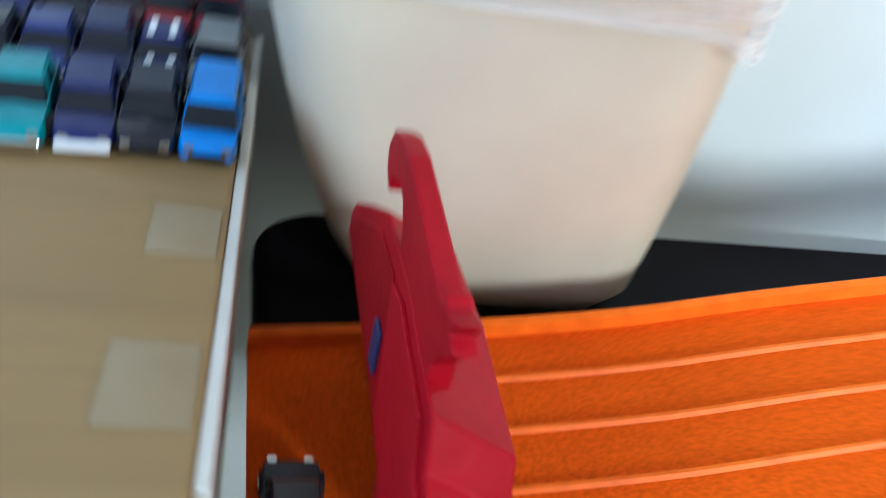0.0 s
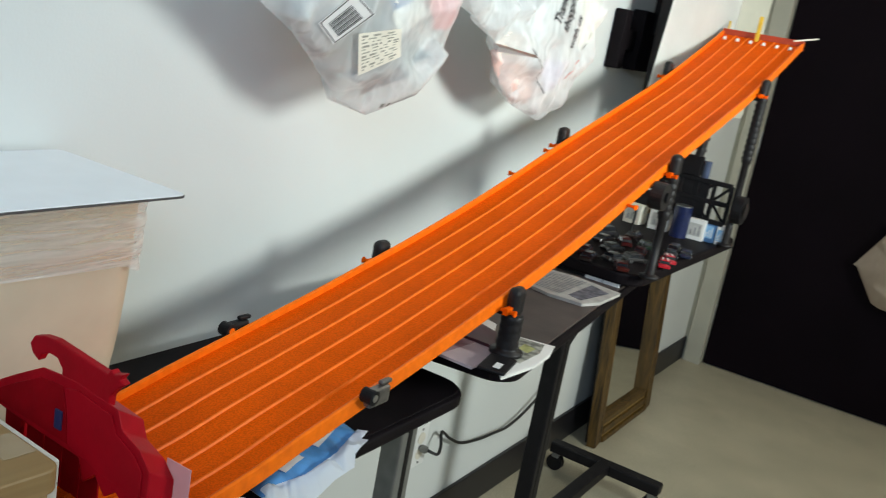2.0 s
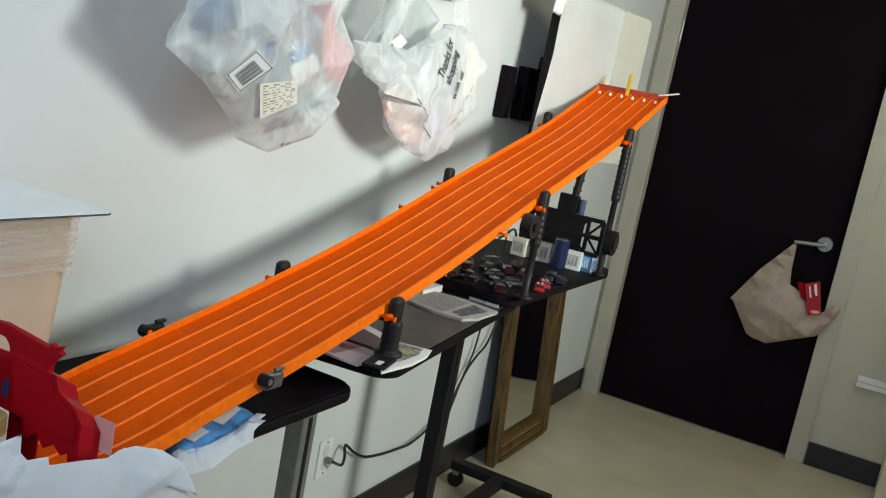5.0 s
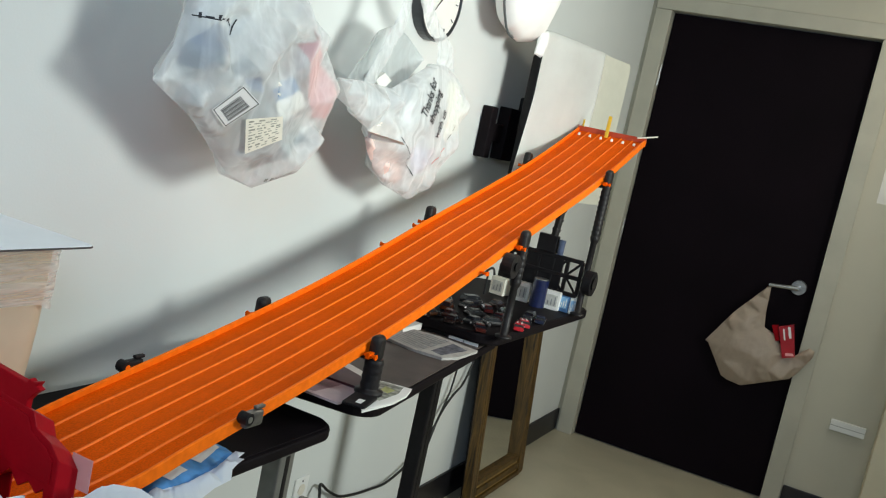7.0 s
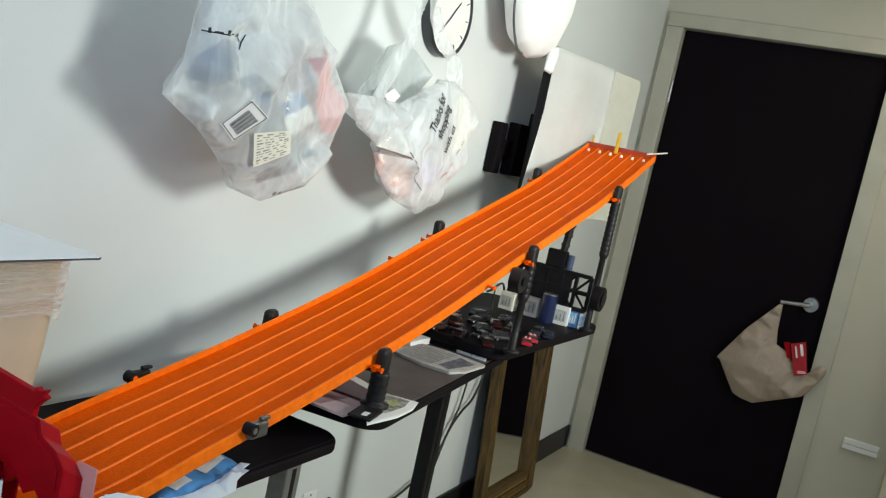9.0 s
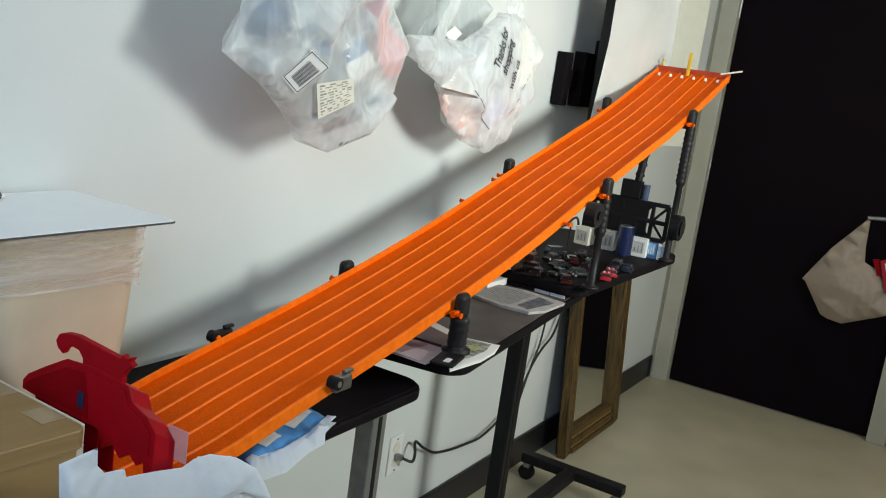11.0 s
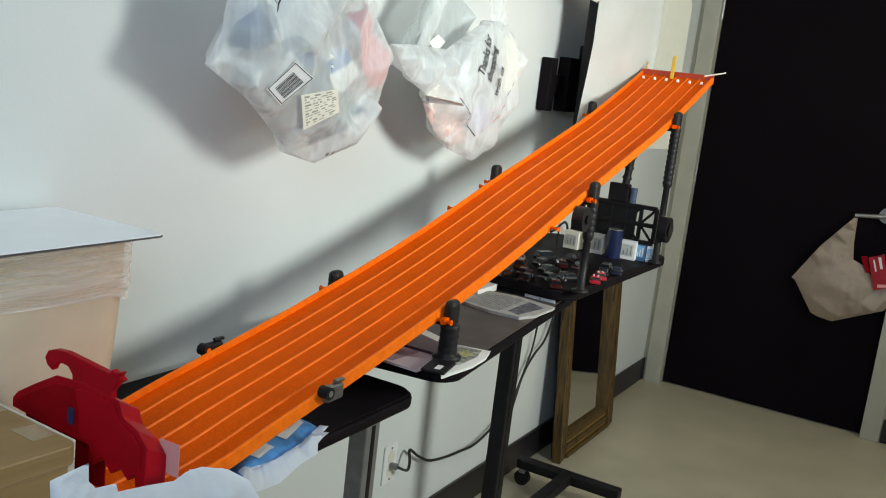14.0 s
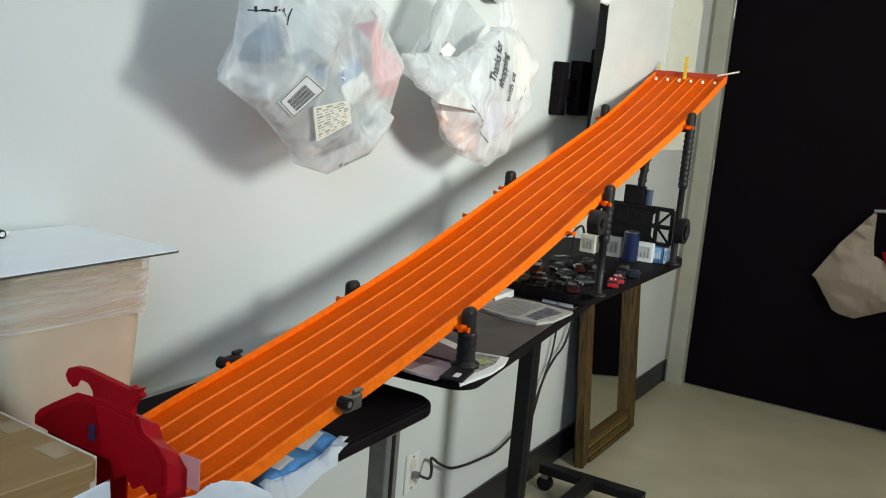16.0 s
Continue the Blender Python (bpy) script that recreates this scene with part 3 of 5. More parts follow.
part("shoulder", yz_prism([(-0.008, 0.088), (-0.003, 0.120), (0.003, 0.146), (-0.014, 0.150), (-0.040, 0.147), (-0.066, 0.144), (-0.074, 0.128), (-0.101, 0.117), (-0.114, 0.104), (-0.114, 0.076), (-0.060, 0.078)], -0.0200, -0.0178, 0.0006), M_RED, gate)
HOOK = [(0.051, 0.157), (0.061, 0.162), (0.066, 0.171), (0.060, 0.181), (0.046, 0.186), (0.027, 0.188), (-0.052, 0.181), (-0.056, 0.187), (-0.061, 0.184), (-0.074, 0.188), (-0.069, 0.181), (-0.076, 0.178), (-0.066, 0.170), (-0.058, 0.160), (-0.056, 0.134), (0.012, 0.148), (0.014, 0.162), (0.022, 0.170), (0.034, 0.171), (0.046, 0.166)]
part("hook", yz_prism(HOOK, -0.0175, -0.0085, 0.0014), M_RED, gate, "curved red hook lever with small teeth")
part("button", box(-0.0212, -0.0190, 0.004, 0.015, 0.099, 0.120, 0.0008), mat("navy_plastic", (0.02, 0.025, 0.08), 0.4), gate, "small dark blue button")
part("clear_tab", box(0.0155, 0.0170, -0.141, -0.108, 0.064, 0.106, 0.0006), film_plastic("pink_clear_film", (0.75, 0.45, 0.46), 0.35), gate, "see-through pinkish plastic tab")

# ---- storage tub with board ----
tub = thing("storage_tub", (-3.525, -0.105, 0.785), "frosted cream plastic storage tub tapering to its base", "tub")


def rounded_rect(x0, x1, y0, y1, r, z, seg=5):
    out = []
    for cx, cy, a0 in ((x1 - r, y1 - r, 0), (x0 + r, y1 - r, 90), (x0 + r, y0 + r, 180), (x1 - r, y0 + r, 270)):
        for k in range(seg + 1):
            a = radians(a0 + 90 * k / seg)
            out.append((cx + r * math.cos(a), cy + r * math.sin(a), z))
    return out


TUB_H = 0.3105


def tub_ring(u, grow=0.0):
    """One level of the tub: narrow at the base, wide at the rim."""
    x0, x1 = -0.078 - 0.118 * u**0.55, 0.086 - 0.006 * u
    y0, y1 = -0.050 - 0.058 * u**0.75, 0.062 + 0.024 * u
    return rounded_rect(x0 - grow, x1 + grow, y0 - grow, y1 + grow, 0.036 + 0.012 * u, TUB_H * u, 7)


rings = [tub_ring(0.0, -0.008)]
for k in range(1, 14):
    rings.append(tub_ring(k / 13, 0.003 * math.sin(math.pi * k / 13)))
inner = [[(x * 0.97, y * 0.97, z) for x, y, z in r] for r in rings[::-1][:-1]]
inner.append([(x * 0.97, y * 0.97, 0.006) for x, y, z in rings[0]])
part("tub_body", loft(rings + inner), M_TUB, tub, smooth=True)
wrap = []
for k in range(23):
    u = 0.74 + 0.255 * k / 22
    out = []
    for x, y, z in tub_ring(u, 0.0085):
        q = noise.noise(Vector((x * 7, y * 7, z * 70))) * 0.0034 + noise.noise(Vector((x * 24, y * 24, z * 130))) * 0.0014
        r = math.hypot(x, y)
        out.append((x + x / r * q, y + y / r * q, z + 0.055 * noise.noise(Vector((x * 7, y * 7, 2.0))) * (0.995 - u) / 0.25))
    wrap.append(out)
part("stretch_wrap", loft(wrap, cap=False), film_plastic("stretch_film", (0.97, 0.93, 0.90), 0.45, 0.25, 0.06, (0.35, 0.35, 4.5)), tub, "crinkled clear stretch film round the rim", True)
board = tagged(part("lid_board", rounded_slab(-3.745, -3.432, -0.250, -0.010, 1.0982, 1.0996, 0.012, bevel=0.0005), mat("bright_white_board", (0.90, 0.91, 0.92), 0.5, vary=0.02)), "thin white board on the tub, its underside shadow a dark sheet", "board")
# Thin dark sheet added below the board; its colour draws the underside shadow.
part("underside_shadow", rounded_slab(-3.746, -3.431, -0.251, -0.009, 1.0956, 1.0981, 0.012, bevel=0.0005), mat("board_edge_shadow", (0.05, 0.045, 0.045), 0.6, vary=0.2), board, "dark sheet drawing the shadow line under the board")

# ---- wooden chest ----
chest = thing("wooden_chest", (-4.1105, -0.243, 0), "low chest with a light wood top, faint tape on it", "chest", rz=-3.0)
part("chest_body", box(-0.40, 0.392, -0.166, 0.210, 0.0, 0.8975, 0.003), M_CARDWOOD, chest)
part("chest_top", rounded_slab(-0.41, 0.400, -0.172, 0.214, 0.898, 0.922, 0.014, 6, 0.002), M_CARDWOOD, chest)
part("edge_band", box(0.4002, 0.4055, -0.158, 0.205, 0.8975, 0.9205, 0.001), M_WOODEDGE, chest, "pale worn edge strip")
part("side_panel", box(0.3925, 0.4055, -0.158, 0.205, 0.05, 0.8970, 0.001), M_WOODEDGE, chest, "pale side panel")
for x0, x1, y0, y1 in ((0.369, 0.397, -0.040, -0.004), (0.366, 0.397, -0.136, -0.094), (0.180, 0.235, -0.15, -0.11)):
    part("tape_strip", box(x0, x1, y0, y1, 0.9222, 0.9225), M_TAPE, chest, "shiny strip of clear tape")

# ---- toy cars ----


def toy_car(at, rz, color, label, style="saloon", group="", bumper=None, stripe=None, hood=None):
    """A die-cast car about 7 cm long, nose towards its own +x."""
    key = "_".join(str(int(c * 1000)) for c in color)
    body = bpy.data.materials.get("car_paint_" + key) or paint("car_paint_" + key, color)
    car = thing("toy_car", at, label, "toy car", group, rz=rz)
    L, W = 0.0315, 0.0125
    low = {"saloon": 0.0125, "sport": 0.0105, "van": 0.0135, "classic": 0.0140}[style]
    high = {"saloon": 0.0215, "sport": 0.0185, "van": 0.0240, "classic": 0.0235}[style]
    ca, cb = {"saloon": (-0.024, 0.012), "sport": (-0.020, 0.010), "van": (-0.030, 0.018), "classic": (-0.020, 0.010)}[style]
    rings = []
    for x, h, w in ((-L, low * 0.75, 0.88), (-L + 0.003, low * 0.97, 0.97), (-0.022, low, 1.0), (0.0, low, 1.0), (0.014, low * 0.95, 1.0), (0.026, low * 0.86, 0.96), (L - 0.003, low * 0.72, 0.9), (L, low * 0.5, 0.8)):
        y = W * w
        rings.append([(x, -y, 0.0035), (x, -y * 1.02, h * 0.6), (x, -y * 0.94, h), (x, 0, h + 0.0008), (x, y * 0.94, h), (x, y * 1.02, h * 0.6), (x, y, 0.0035)])
    part("car_body", loft(rings), body, car, smooth=False)
    glass = [[(x0, -W * w, z), (x0, W * w, z), (x1, W * w, z), (x1, -W * w, z)] for x0, x1, w, z in ((ca - 0.002, cb + 0.004, 0.90, low * 0.98), (ca + 0.003, cb - 0.003, 0.76, high - 0.002))]
    part("window_band", loft(glass), M_GLASS_DARK, car, "dark glossy windows")
    roof = [[(x0, -W * w, z), (x0, W * w, z), (x1, W * w, z), (x1, -W * w, z)] for x0, x1, w, z in ((ca + 0.002, cb - 0.002, 0.79, high - 0.0021), (ca + 0.004, cb - 0.005, 0.70, high))]
    part("roof", loft(roof), body, car)
    for x in (ca + 0.006, cb - 0.008):
        for s in (-1, 1):
            part("pillar", rod((x, s * W * 0.885, low), (x + 0.001, s * W * 0.765, high - 0.002), 0.0011, seg=5), body, car)
    for x in (-0.0195, 0.0190):
        for s in (-1, 1):
            wheel = part("wheel", rod((x, s * (W - 0.003), 0.0058), (x, s * (W + 0.0008), 0.0058), 0.0058, seg=16), M_BLACK, car)
            part("rim", rod((x, s * (W + 0.0008), 0.0058), (x, s * (W + 0.0012), 0.0058), 0.0036, seg=10), M_CHROME, wheel)
    if bumper:
        part("bumper", box(L - 0.002, L + 0.0018, -W * 0.88, W * 0.88, 0.003, 0.0068, 0.001), bumper, car, "pale front bumper")
    else:
        part("grille", box(L - 0.0015, L + 0.0006, -W * 0.6, W * 0.6, 0.0035, 0.0058), M_GLASS_DARK, car)
    for s in (-1, 1):
        part("headlight", box(L - 0.003, L + 0.0003, s * W * 0.62 - 0.002, s * W * 0.62 + 0.002, low * 0.48, low * 0.66), M_CHROME, car)
    if stripe:
        for s in (-1, 1):
            part("stripe", box(0.012, L - 0.006, s * 0.005 - 0.0016, s * 0.005 + 0.0016, low * 0.93, low * 0.96 + 0.0009), stripe, car, "white racing stripe")
            part("stripe", box(ca + 0.005, cb - 0.006, s * 0.005 - 0.0016, s * 0.005 + 0.0016, high - 0.0002, high + 0.0004), stripe, car)
    return settled(car, Matrix.Scale(1.1, 4))


CHEST_GROUP = "toy cars parked in rows on the chest"
BLUE, NAVY, TEAL, RED, SILVER, BLACKP = (0.012, 0.20, 0.60), (0.006, 0.008, 0.080), (0.006, 0.22, 0.25), (0.22, 0.006, 0.016), (0.16, 0.16, 0.15), (0.007, 0.006, 0.012)
ROWS = [
    (-0.186, [(-3.507, BLUE, "van", "bright blue toy estate car on the chest", None, None), (-3.534, BLACKP, "saloon", "black toy saloon car on the chest", None, None), (-3.56, NAVY, "saloon", "navy blue toy car with a white nose", M_WHITE, None), (-3.587, TEAL, "classic", "teal rounded classic toy car with chrome bumper", M_CHROME, None), (-3.614, RED, "saloon", "dark red toy car with a pale bumper", M_WHITE, None), (-3.641, NAVY, "sport", "dark blue toy sports car on the chest", None, None)]),
    (-0.115, [(-3.507, SILVER, "saloon", "grey-silver toy saloon car on the chest", None, None), (-3.534, NAVY, "sport", "navy toy sports car with white stripes", None, M_WHITE), (-3.56, (0.008, 0.010, 0.055), "saloon", "dark navy toy saloon car on the chest", None, None), (-3.587, (0.008, 0.018, 0.14), "sport", "deep blue toy car with chrome engine", M_CHROME, None), (-3.614, BLACKP, "sport", "black toy sports car with silver trim", M_CHROME, None), (-3.641, NAVY, "classic", "dark blue classic toy car on the chest", None, None)]),
    (-0.044, [(-3.507, RED, "van", "dark red toy van against the wall", None, None), (-3.534, (0.30, 0.02, 0.02), "van", "red toy van against the wall", None, None), (-3.56, (0.06, 0.02, 0.018), "saloon", "dark brown toy car with chrome grille", M_CHROME, None), (-3.587, BLACKP, "sport", "black toy hot rod with chrome engine", M_CHROME, None), (-3.614, NAVY, "saloon", "dark navy toy car against the wall", None, None)]),
]
for y, row in ROWS:
    for k, (x, color, style, label, bumper, stripe) in enumerate(row):
        toy_car((-3.721 + 1.08 * (x + 3.507), y - 0.012 + 0.003 * math.sin(7 * x + k), 0.9222), -90 + 3 * math.sin(40 * x), color, label, style, CHEST_GROUP, bumper, stripe)
toy_car((-3.606, -0.040, 1.0997), 0, (0.75, 0.76, 0.76), "white low toy sports car on the board", "sport")
toy_car((-3.699, -0.165, 1.0997), -98, (0.015, 0.055, 0.15), "dark blue toy saloon car on the board", "saloon")
toy_car((-3.676, -0.347, 0.8085), 90, (0.01, 0.012, 0.03), "dark blue toy car waiting behind the gate", "saloon")
T3 = "small toy cars scattered on the far table"
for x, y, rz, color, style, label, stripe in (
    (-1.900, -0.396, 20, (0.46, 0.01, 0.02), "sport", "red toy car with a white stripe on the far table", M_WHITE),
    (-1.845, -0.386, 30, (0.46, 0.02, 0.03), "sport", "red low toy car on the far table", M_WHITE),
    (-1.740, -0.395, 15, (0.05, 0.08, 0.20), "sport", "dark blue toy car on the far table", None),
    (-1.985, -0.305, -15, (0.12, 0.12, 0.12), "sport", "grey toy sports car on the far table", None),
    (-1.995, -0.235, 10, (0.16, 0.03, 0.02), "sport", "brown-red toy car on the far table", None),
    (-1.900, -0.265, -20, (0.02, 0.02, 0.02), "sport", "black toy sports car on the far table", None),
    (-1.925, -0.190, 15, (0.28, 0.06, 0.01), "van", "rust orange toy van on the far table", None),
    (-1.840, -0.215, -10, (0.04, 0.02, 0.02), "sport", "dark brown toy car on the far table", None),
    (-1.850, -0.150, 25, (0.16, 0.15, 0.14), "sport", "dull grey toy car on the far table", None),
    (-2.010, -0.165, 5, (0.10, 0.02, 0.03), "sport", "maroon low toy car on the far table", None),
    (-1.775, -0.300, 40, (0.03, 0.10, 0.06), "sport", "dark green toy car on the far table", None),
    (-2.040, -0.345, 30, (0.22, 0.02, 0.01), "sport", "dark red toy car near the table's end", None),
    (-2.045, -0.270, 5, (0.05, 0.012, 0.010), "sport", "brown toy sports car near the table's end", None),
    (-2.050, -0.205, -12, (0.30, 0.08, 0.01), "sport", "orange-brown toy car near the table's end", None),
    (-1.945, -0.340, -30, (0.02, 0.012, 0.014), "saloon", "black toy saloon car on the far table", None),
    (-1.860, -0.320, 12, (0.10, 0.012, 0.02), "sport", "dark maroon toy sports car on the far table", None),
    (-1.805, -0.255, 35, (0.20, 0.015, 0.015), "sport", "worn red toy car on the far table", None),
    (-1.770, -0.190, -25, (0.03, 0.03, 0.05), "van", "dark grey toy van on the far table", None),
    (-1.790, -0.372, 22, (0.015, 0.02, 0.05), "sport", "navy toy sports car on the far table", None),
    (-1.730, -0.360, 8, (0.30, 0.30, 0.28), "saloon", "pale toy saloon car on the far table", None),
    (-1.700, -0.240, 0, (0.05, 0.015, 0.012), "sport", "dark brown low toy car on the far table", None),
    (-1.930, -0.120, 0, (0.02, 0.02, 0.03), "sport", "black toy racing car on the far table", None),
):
    # Unstriped cars' paint cut to a fifth: the far table's shade put into colour.
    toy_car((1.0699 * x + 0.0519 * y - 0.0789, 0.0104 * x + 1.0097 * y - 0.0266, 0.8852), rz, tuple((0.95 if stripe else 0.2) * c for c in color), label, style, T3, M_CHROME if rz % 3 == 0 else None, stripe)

# ---- crumpled bags ----


def crumpled(outline, place, front, back, seed, folds=7.0, crease=0.018, around=96, radial=16):
    """A soft closed bag over an outline; place(u, w, d) sets a point, d towards the viewer."""
    pts = [Vector((u, w, 0)) for u, w in outline]
    n = len(pts)
    lens = [(pts[(k + 1) % n] - pts[k]).length for k in range(n)]
    total, ring = sum(lens), []
    for k in range(around):
        d = total * k / around
        j = 0
        while d > lens[j]:
            d -= lens[j]
            j += 1
        ring.append(pts[j].lerp(pts[(j + 1) % n], d / lens[j]))
    c = sum(ring, Vector()) / around

    def depth(p, r, full):
        bulge = max(0.0, 1 - r**2.2) ** 0.55
        q = Vector((p.x * folds, p.y * folds, seed * 3.7))
        ridge = 1 - 2 * abs(noise.noise(q))
        fine = 1 - 2 * abs(noise.noise(q * 2.7 + Vector((5, 1, 2))))
        pull = 1 - 2 * abs(noise.noise(Vector((math.atan2(p.y - c.y, p.x - c.x) * 2.2, 0.3 * r, seed))))
        return full * bulge + crease * (0.9 * ridge + 0.45 * fine + 0.5 * pull) * min(1.0, 3.0 * (1 - r) + 0.15)

    bm = bmesh.new()
    edge = [bm.verts.new(place(p.x, p.y, 0)) for p in ring]
    for full in (front, -back):
        prev = edge
        for k in range(1, radial):
            r = 1 - k / radial
            cur = []
            for p in ring:
                q = c.lerp(p, r)
                d = depth(q, r, abs(full))
                cur.append(bm.verts.new(place(q.x, q.y, d if full > 0 else -min(d, back))))
            for a in range(around):
                b = (a + 1) % around
                bm.faces.new((prev[a], prev[b], cur[b], cur[a]))
            prev = cur
        mid = bm.verts.new(place(c.x, c.y, depth(c, 0, abs(full)) if full > 0 else -back))
        for a in range(around):
            bm.faces.new((prev[a], prev[(a + 1) % around], mid))
    return bm


def faceted(outline, place, front, seed, fixed=(), gap=0.045, jitter=0.016, fine=0.0032, folds=34.0):
    """Crumpled film over an outline: flat facets between sharp folds, d towards the viewer."""
    rnd = random.Random(seed)
    edge = []
    for k, (u, w) in enumerate(outline):
        u1, w1 = outline[(k + 1) % len(outline)]
        n = max(1, round(math.hypot(u1 - u, w1 - w) / gap))
        edge += [(u + (u1 - u) * j / n, w + (w1 - w) * j / n) for j in range(n)]

    def inside(u, w):
        hit = False
        for k in range(len(edge)):
            (a, b), (c, d) = edge[k - 1], edge[k]
            if (b > w) != (d > w) and u < (c - a) * (w - b) / (d - b) + a:
                hit = not hit
        return hit

    def rim(u, w):
        return min(math.hypot(u - a, w - b) for a, b in edge)

    lo = [min(p[k] for p in edge) for k in (0, 1)]
    hi = [max(p[k] for p in edge) for k in (0, 1)]
    inner = [tuple(p) for p in fixed]
    for _ in range(900):
        u, w = rnd.uniform(lo[0], hi[0]), rnd.uniform(lo[1], hi[1])
        if inside(u, w) and rim(u, w) > gap * 0.45 and all(math.hypot(u - p[0], w - p[1]) > gap * 0.8 for p in inner):
            d = front * min(1.0, rim(u, w) / 0.09) ** 0.6 + rnd.uniform(-jitter, jitter)
            inner.append((u, w, d))
    pts = [Vector(p) for p in edge] + [Vector(p[:2]) for p in inner]
    depth = [0.0] * len(edge) + [p[2] for p in inner]
    ring = [(k, (k + 1) % len(edge)) for k in range(len(edge))]
    vs, es, fs, vo, eo, fo = delaunay_2d_cdt(pts, ring, [], 1, 1e-6)
    bm = bmesh.new()
    bv = [bm.verts.new((v.x, v.y, depth[o[0]] if o else 0.0)) for v, o in zip(vs, vo)]
    for f in fs:
        bm.faces.new([bv[k] for k in f])
    bmesh.ops.subdivide_edges(bm, edges=bm.edges[:], cuts=6, use_grid_fill=True)
    soft = [v for v in bm.verts if not v.is_boundary]
    for _ in range(2):
        bmesh.ops.smooth_vert(bm, verts=soft, factor=0.5, use_axis_x=False, use_axis_y=False, use_axis_z=True)
    cx, cy = (lo[0] + hi[0]) / 2, hi[1]
    for v in soft:
        a = math.atan2(v.co.x - cx, cy + 0.06 - v.co.y)
        q = 1 - 2 * abs(noise.noise(Vector((a * folds * 0.5, v.co.y * 4, seed * 1.7))))
        q2 = 1 - 2 * abs(noise.noise(Vector((v.co.x * folds, v.co.y * folds, seed * 3.1))))
        v.co.z += fine * (q + 0.5 * q2)
    for v in bm.verts:
        v.co = place(*v.co)
    return bm


def taut(bm, cx, cz, turn, half_u, half_v, feather=0.03):
    """Smooths the film to a gentle curve within a turned rectangle, where it lies tight."""
    ca, sa = math.cos(radians(turn)), math.sin(radians(turn))
    near = []
    for v in bm.verts:
        dx, dz = v.co.x - cx, v.co.z - cz
        a, b = dx * ca + dz * sa, dz * ca - dx * sa
        far = max(abs(a) - half_u, abs(b) - half_v, 0.0)
        if far < feather and not v.is_boundary:
            near.append((v, a, b, 1 - far / feather))
    basis = np.array([(1, a, b, a * a, b * b, a * b) for _, a, b, _ in near])
    fit = np.linalg.lstsq(basis, np.array([v.co.y for v, *_ in near]), rcond=None)[0]
    for (v, a, b, w), row in zip(near, basis):
        w = w * w * (3 - 2 * w)
        v.co.y += (float(row @ fit) - v.co.y) * w
    return bm


def draped(bm, tree, lift=0.0012):
    """Lays a flat piece that faces -y on the surface in front of the wall."""
    for v in (bm.verts if isinstance(bm, bmesh.types.BMesh) else bm.vertices):
        hit = tree.ray_cast(Vector((v.co.x, -0.6, v.co.z)), Vector((0, 1, 0)))[0]
        if hit:
            v.co.y = hit.y - lift
    return bm


def pressed(bm, corners, tree, lift=0.004):
    """Lays a piece flat on the plane that four corners make on the surface."""
    ys = []
    for x, z in corners:
        hit = tree.ray_cast(Vector((x, -0.6, z)), Vector((0, 1, 0)))[0]
        ys.append(hit.y if hit else -0.16)
    m = np.linalg.lstsq(np.array([(x, z, 1.0) for x, z in corners]), np.array(ys), rcond=None)[0]
    for v in (bm.verts if isinstance(bm, bmesh.types.BMesh) else bm.vertices):
        v.co.y = m[0] * v.co.x + m[1] * v.co.z + m[2] - lift
    return bm


def flat_piece(corners, cuts=4):
    """A flat four-cornered piece in x and z, divided so that it can follow folds."""
    bm = bmesh.new()
    bm.faces.new([bm.verts.new((x, -0.2, z)) for x, z in corners])
    bmesh.ops.subdivide_edges(bm, edges=bm.edges[:], cuts=cuts, use_grid_fill=True)
    return bm


def corner_at(c, u, v):
    """A point within four corners."""
    (ax, az), (bx, bz), (cx, cz), (dx, dz) = c
    return (ax * (1 - u) + bx * u) * (1 - v) + (dx * (1 - u) + cx * u) * v, (az * (1 - u) + bz * u) * (1 - v) + (dz * (1 - u) + cz * u) * v


def quad_in(c, u0, u1, v0, v1):
    return [corner_at(c, u0, v0), corner_at(c, u1, v0), corner_at(c, u1, v1), corner_at(c, u0, v1)]


def boxed(corners, y, depth, material, parent, label, name="carton"):
    """A small carton whose front has four given corners."""
    rings = [[(x, yy, z) for x, z in corners] for yy in (y, y + depth)]
    return part(name, loft(rings), material, parent, label)


def lettering(text, length, x, z, turn, material, parent, tree, lift):
    cu = bpy.data.curves.new("letters", "FONT")
    cu.body, cu.size, cu.extrude, cu.offset = text, 0.03, 0.0, 0.0007
    tmp = new("letters", cu)
    bpy.context.view_layer.update()
    me = bpy.data.meshes.new_from_object(tmp.evaluated_get(bpy.context.evaluated_depsgraph_get()))
    bpy.data.objects.remove(tmp)
    wide = max(v.co.x for v in me.vertices)
    me.transform(Matrix.Translation((x, -0.2, z)) @ Matrix.Rotation(radians(-turn), 4, "Y") @ Matrix.Rotation(radians(90), 4, "X") @ Matrix.Diagonal((length / wide, length / wide * 1.45, 1, 1)))
    me.materials.clear()
    ca, sa = math.cos(radians(turn)), math.sin(radians(turn))
    ends = [(x + a * ca - b * sa, z + a * sa + b * ca) for a, b in ((0.0, 0.0), (length, 0.0), (length, 0.022), (0.0, 0.022))]
    draped(me, tree, lift)
    return part("lettering", me, material, parent, "printed words")


def tree_of(bm):
    bmesh.ops.recalc_face_normals(bm, faces=bm.faces)
    return BVHTree.FromBMesh(bm)


def on_north(y0):
    return lambda u, w, d: (u, y0 - d, w)


BAG_GROUP = "plastic bags hanging on the pale wall"
M_PINK = mat("pink_paper", (0.80, 0.36, 0.36), 0.6, vary=0.06)
M_CARTON = mat("white_carton", (0.80, 0.79, 0.74), 0.5, vary=0.04, scale=30)
